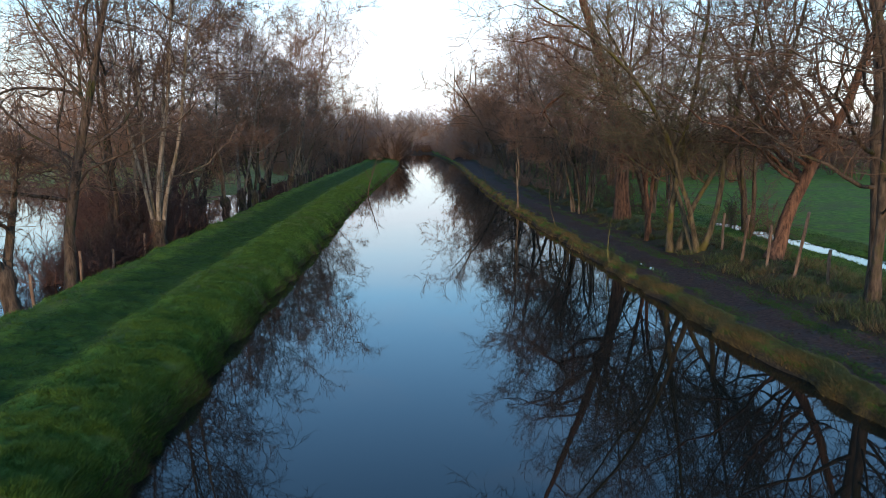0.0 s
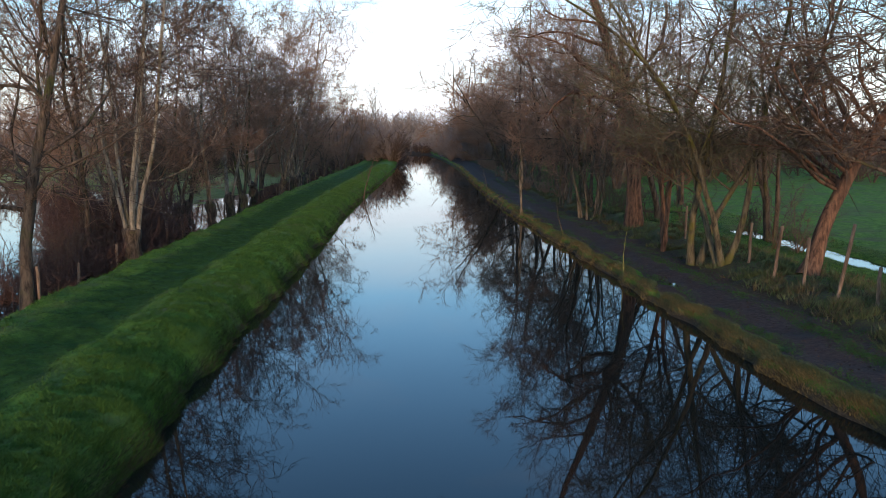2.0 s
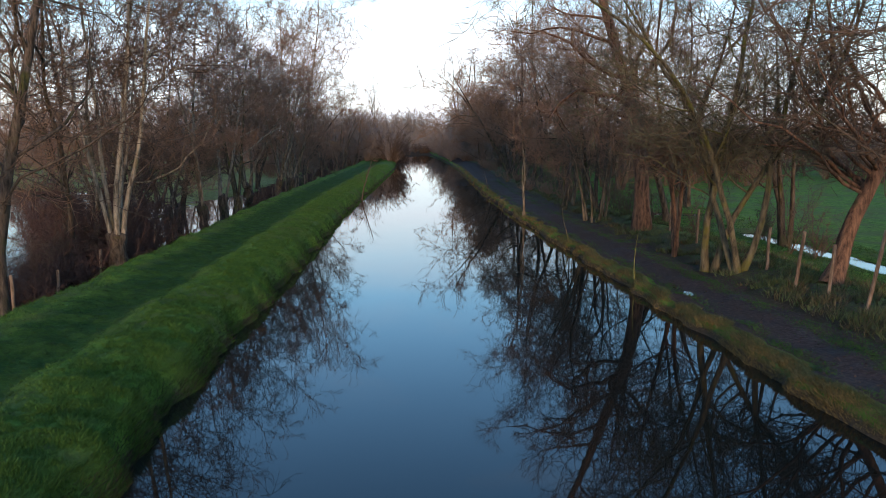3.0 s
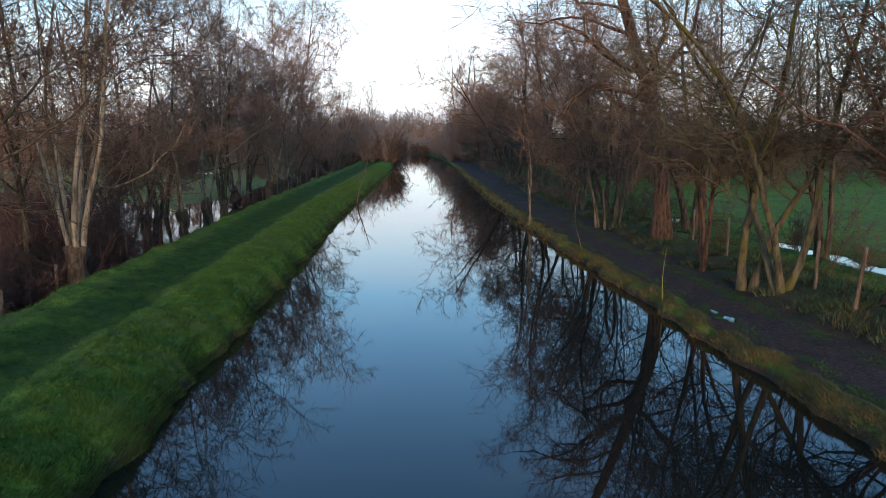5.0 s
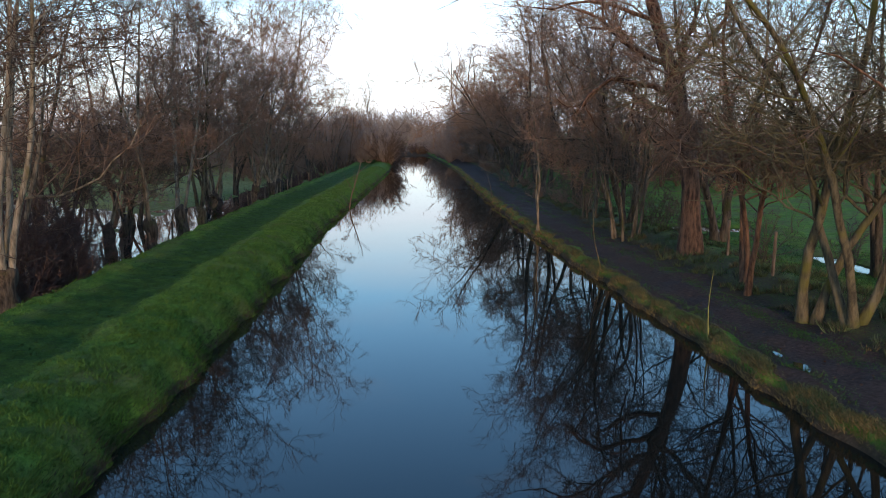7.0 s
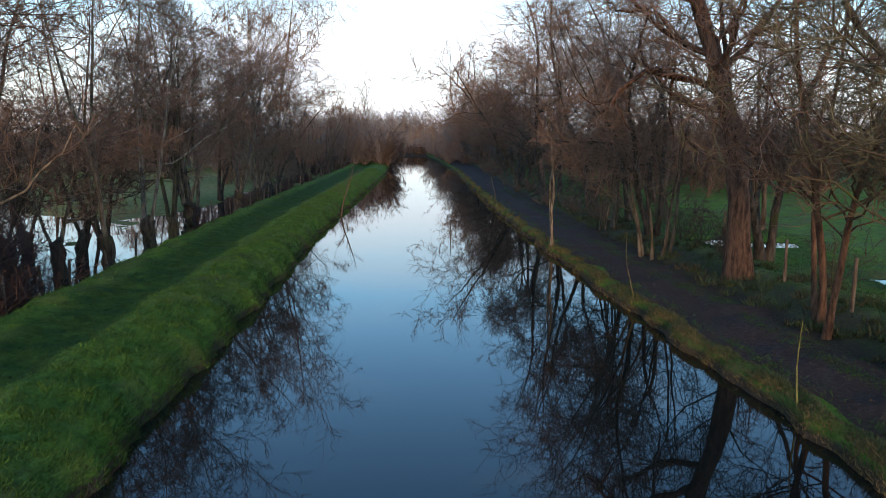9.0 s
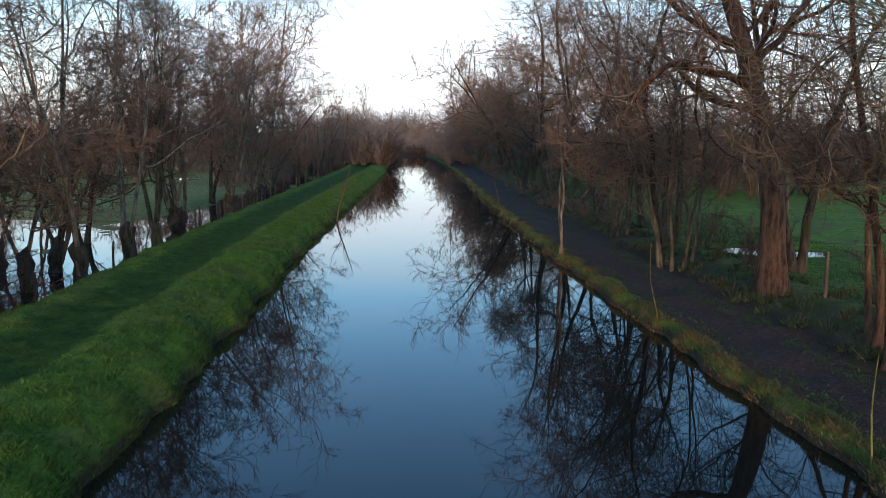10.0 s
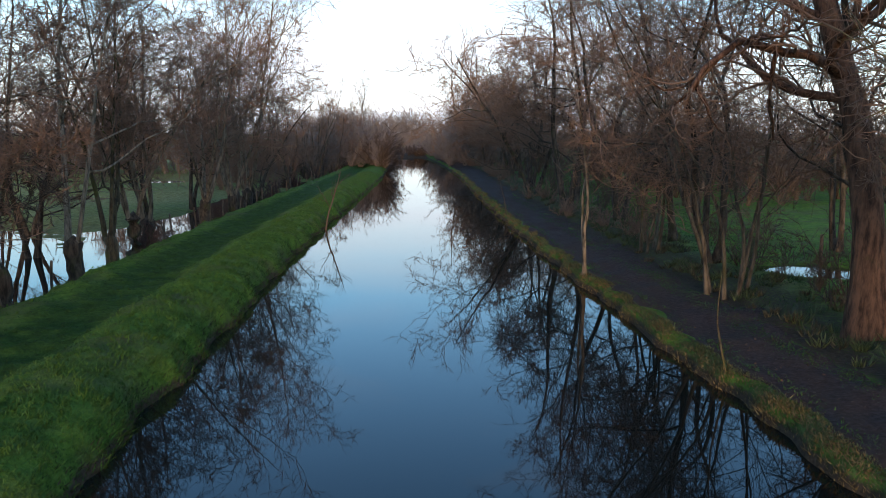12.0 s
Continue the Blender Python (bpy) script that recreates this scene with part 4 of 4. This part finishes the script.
for mask, mat, label in ((dry, BLADE_DRY, "dead ochre grass hanging over the canal edge"), (~dry, BLADE_VERGE, "tufted green grass on the towpath verge")):
    blades("grass", label, edge_r(gy[mask]) + gu[mask], gy[mask], 24, 0.03 + 0.06 * lump[mask], mat, 0.006 + 0.00022 * gy[mask], 1.25, way=None)
n = 120000
gy = depth_sample(n, 14, 95)
gu = rng.uniform(1.2, 10.5, n)
on_path = np.where(gu < 2.9, np.where(np.abs(gu - 1.86) < 0.3, 0.6, np.where(gu > 2.4, -0.4, -1.3)), 0)
keep = (0.8 * bumps(gu, gy, 1.9, 17) + 0.6 * bumps(gu, gy, 4.3, 18) + np.clip((gu - 3.8) * 0.4, -0.3, 2) + on_path > rng.uniform(-0.5, 0.9, n)) & (ditch(edge_r(gy) + gu, gy) < 0.2)
gy, gu = gy[keep], gu[keep]
blades("grass", "rough green grass between the towpath and the field", edge_r(gy) + gu, gy, 25, (0.035 + 0.06 * rng.uniform(0, 1, len(gy))) * np.where(gu < 2.9, 0.6, 1.0), BLADE_DARK, 0.0055 + 0.0002 * gy, 1.1)
n = 5000
gy = depth_sample(n, 7.5, 70)
gu = 0.06 - 0.26 * rng.beta(1.2, 2.0, n)
blades("grass", "withered brown sedge trailing over the bank's edge", edge_l(gy) + gu, gy, 26, 0.05 + 0.08 * rng.uniform(0, 1, n), BLADE_BROWN, 0.006 + 0.0002 * gy, 1.4, way=0.0)

n, each = 1500, 34
cy = depth_sample(n, 13, 75)
cu = 2.55 + 3.6 * rng.beta(1.2, 1.9, n)
keep = 0.7 * bumps(cu, cy, 2.3, 31) + 0.5 * bumps(cu, cy, 5.3, 32) > rng.uniform(-1.0, 0.8, n)
cy, cu = cy[keep], cu[keep]
size = np.repeat(rng.uniform(0.08, 0.24, len(cy)), each)
turn = rng.uniform(0, 6.28, len(size))
off = size * np.sqrt(rng.uniform(0, 1, len(size)))
gx, gy = np.repeat(edge_r(cy) + cu, each) + off * np.cos(turn), np.repeat(cy, each) + off * np.sin(turn)
dead = np.repeat(rng.uniform(0, 1, len(cy)) < 0.4 + 0.3 * bumps(cu, cy, 1.1, 33), each)
for mask, mat, label in ((dead, BLADE_STRAW, "withered straw-brown tussocks beside the towpath"), (~dead, BLADE_VERGE, "pale green tussocks beside the towpath")):
    blades("grass", label, gx[mask], gy[mask], 34, 0.06 + 0.75 * size[mask], mat, 0.006 + 0.0003 * gy[mask], 0.9, way=turn[mask])

n = 35200
gy = depth_sample(n, 12, 70)
gu = 1.86 + rng.normal(0, 0.16, n) + 0.1 * bumps(0 * gy, gy, 0.9, 7)
keep = 0.8 * bumps(0 * gy, gy, 0.7, 45) + 0.6 * bumps(gu, gy, 3.1, 46) > rng.uniform(-0.6, 1.0, n)
gy, gu = gy[keep], gu[keep]
blades("grass", "thin trodden grass along the middle of the towpath", edge_r(gy) + gu, gy, 35, 0.02 + 0.03 * rng.uniform(0, 1, len(gy)), BLADE_DARK, 0.006 + 0.0002 * gy, 1.6, on=towpath_z)
n = 24000
gy = depth_sample(n, 12, 70)
q = rng.beta(1.0, 2.2, n)
gu = np.where(rng.uniform(0, 1, n) < 0.5, 0.5 + 0.45 * q, 2.75 - 0.7 * q)
keep = 0.8 * bumps(0 * gy, gy, 1.1, 47) + 0.6 * bumps(gu, gy, 3.7, 48) > rng.uniform(-0.9, 0.7, n)
gy, gu = gy[keep], gu[keep]
blades("grass", "ragged grass creeping over the edges of the towpath", edge_r(gy) + gu, gy, 36, 0.03 + 0.04 * rng.uniform(0, 1, len(gy)), BLADE_DARK, 0.006 + 0.0002 * gy, 1.6, on=towpath_z)

# ---- dead leaves on the path ----
n = 5000
gy = depth_sample(n, 11, 60)
gu = rng.uniform(0.5, 5.0, n)
a = rng.uniform(0, 6.28, n)
lx, ly = edge_r(gy) + gu, gy
on = (gu > 0.5) & (gu < 2.8)
lz = np.where(on, towpath_z(lx, ly), ground_z(lx, ly)) + 0.012
lw = rng.uniform(0.015, 0.038, n)
c = np.stack([lx, ly, lz], axis=1)
du = np.stack([np.cos(a) * lw, np.sin(a) * lw, rng.normal(0, 0.008, n)], axis=1)
dv = np.stack([-np.sin(a) * lw * 0.6, np.cos(a) * lw * 0.6, rng.normal(0, 0.008, n)], axis=1)
lv = np.stack([c - du, c - dv, c + du, c + dv], axis=1).reshape(-1, 3)
thing("leaf_litter", mesh_of("leaf_litter", lv, [np.arange(4 * n).reshape(n, 4)]), LEAF, "scattered dead brown leaves on the towpath", "leaves", kind="stuff")


# ---- puddles ----


def puddle(x, y, length, width, seed):
    rng = np.random.default_rng(seed)
    k = 20
    a = np.arange(k) * 2 * np.pi / k
    r = rng.uniform(0.7, 1.15, k)
    px_, py_ = x + np.cos(a) * width * r, y + np.sin(a) * length * r
    z = float(np.max(towpath_z(np.append(px_, x), np.append(py_, y)))) + 0.004
    rim = np.stack([px_, py_, np.full(k, z)], axis=1)
    low = rim - np.array([0, 0, 0.05])
    v = np.concatenate([rim, low, [[x, y, z]]])
    j = np.arange(k)
    tri = np.stack([j, (j + 1) % k, np.full(k, 2 * k)], axis=1)
    side = np.stack([j, k + j, k + (j + 1) % k, (j + 1) % k], axis=1)
    me = mesh_of("puddle", v, [tri, side])
    me.polygons.foreach_set("use_smooth", np.zeros(2 * k, dtype=bool))
    return thing("puddle", me, FLOOD, "small bright rain puddle at the path's edge", "puddle")


puddle(6.3, 22.8, 0.30, 0.12, 5)
puddle(6.28, 23.7, 0.18, 0.07, 6)
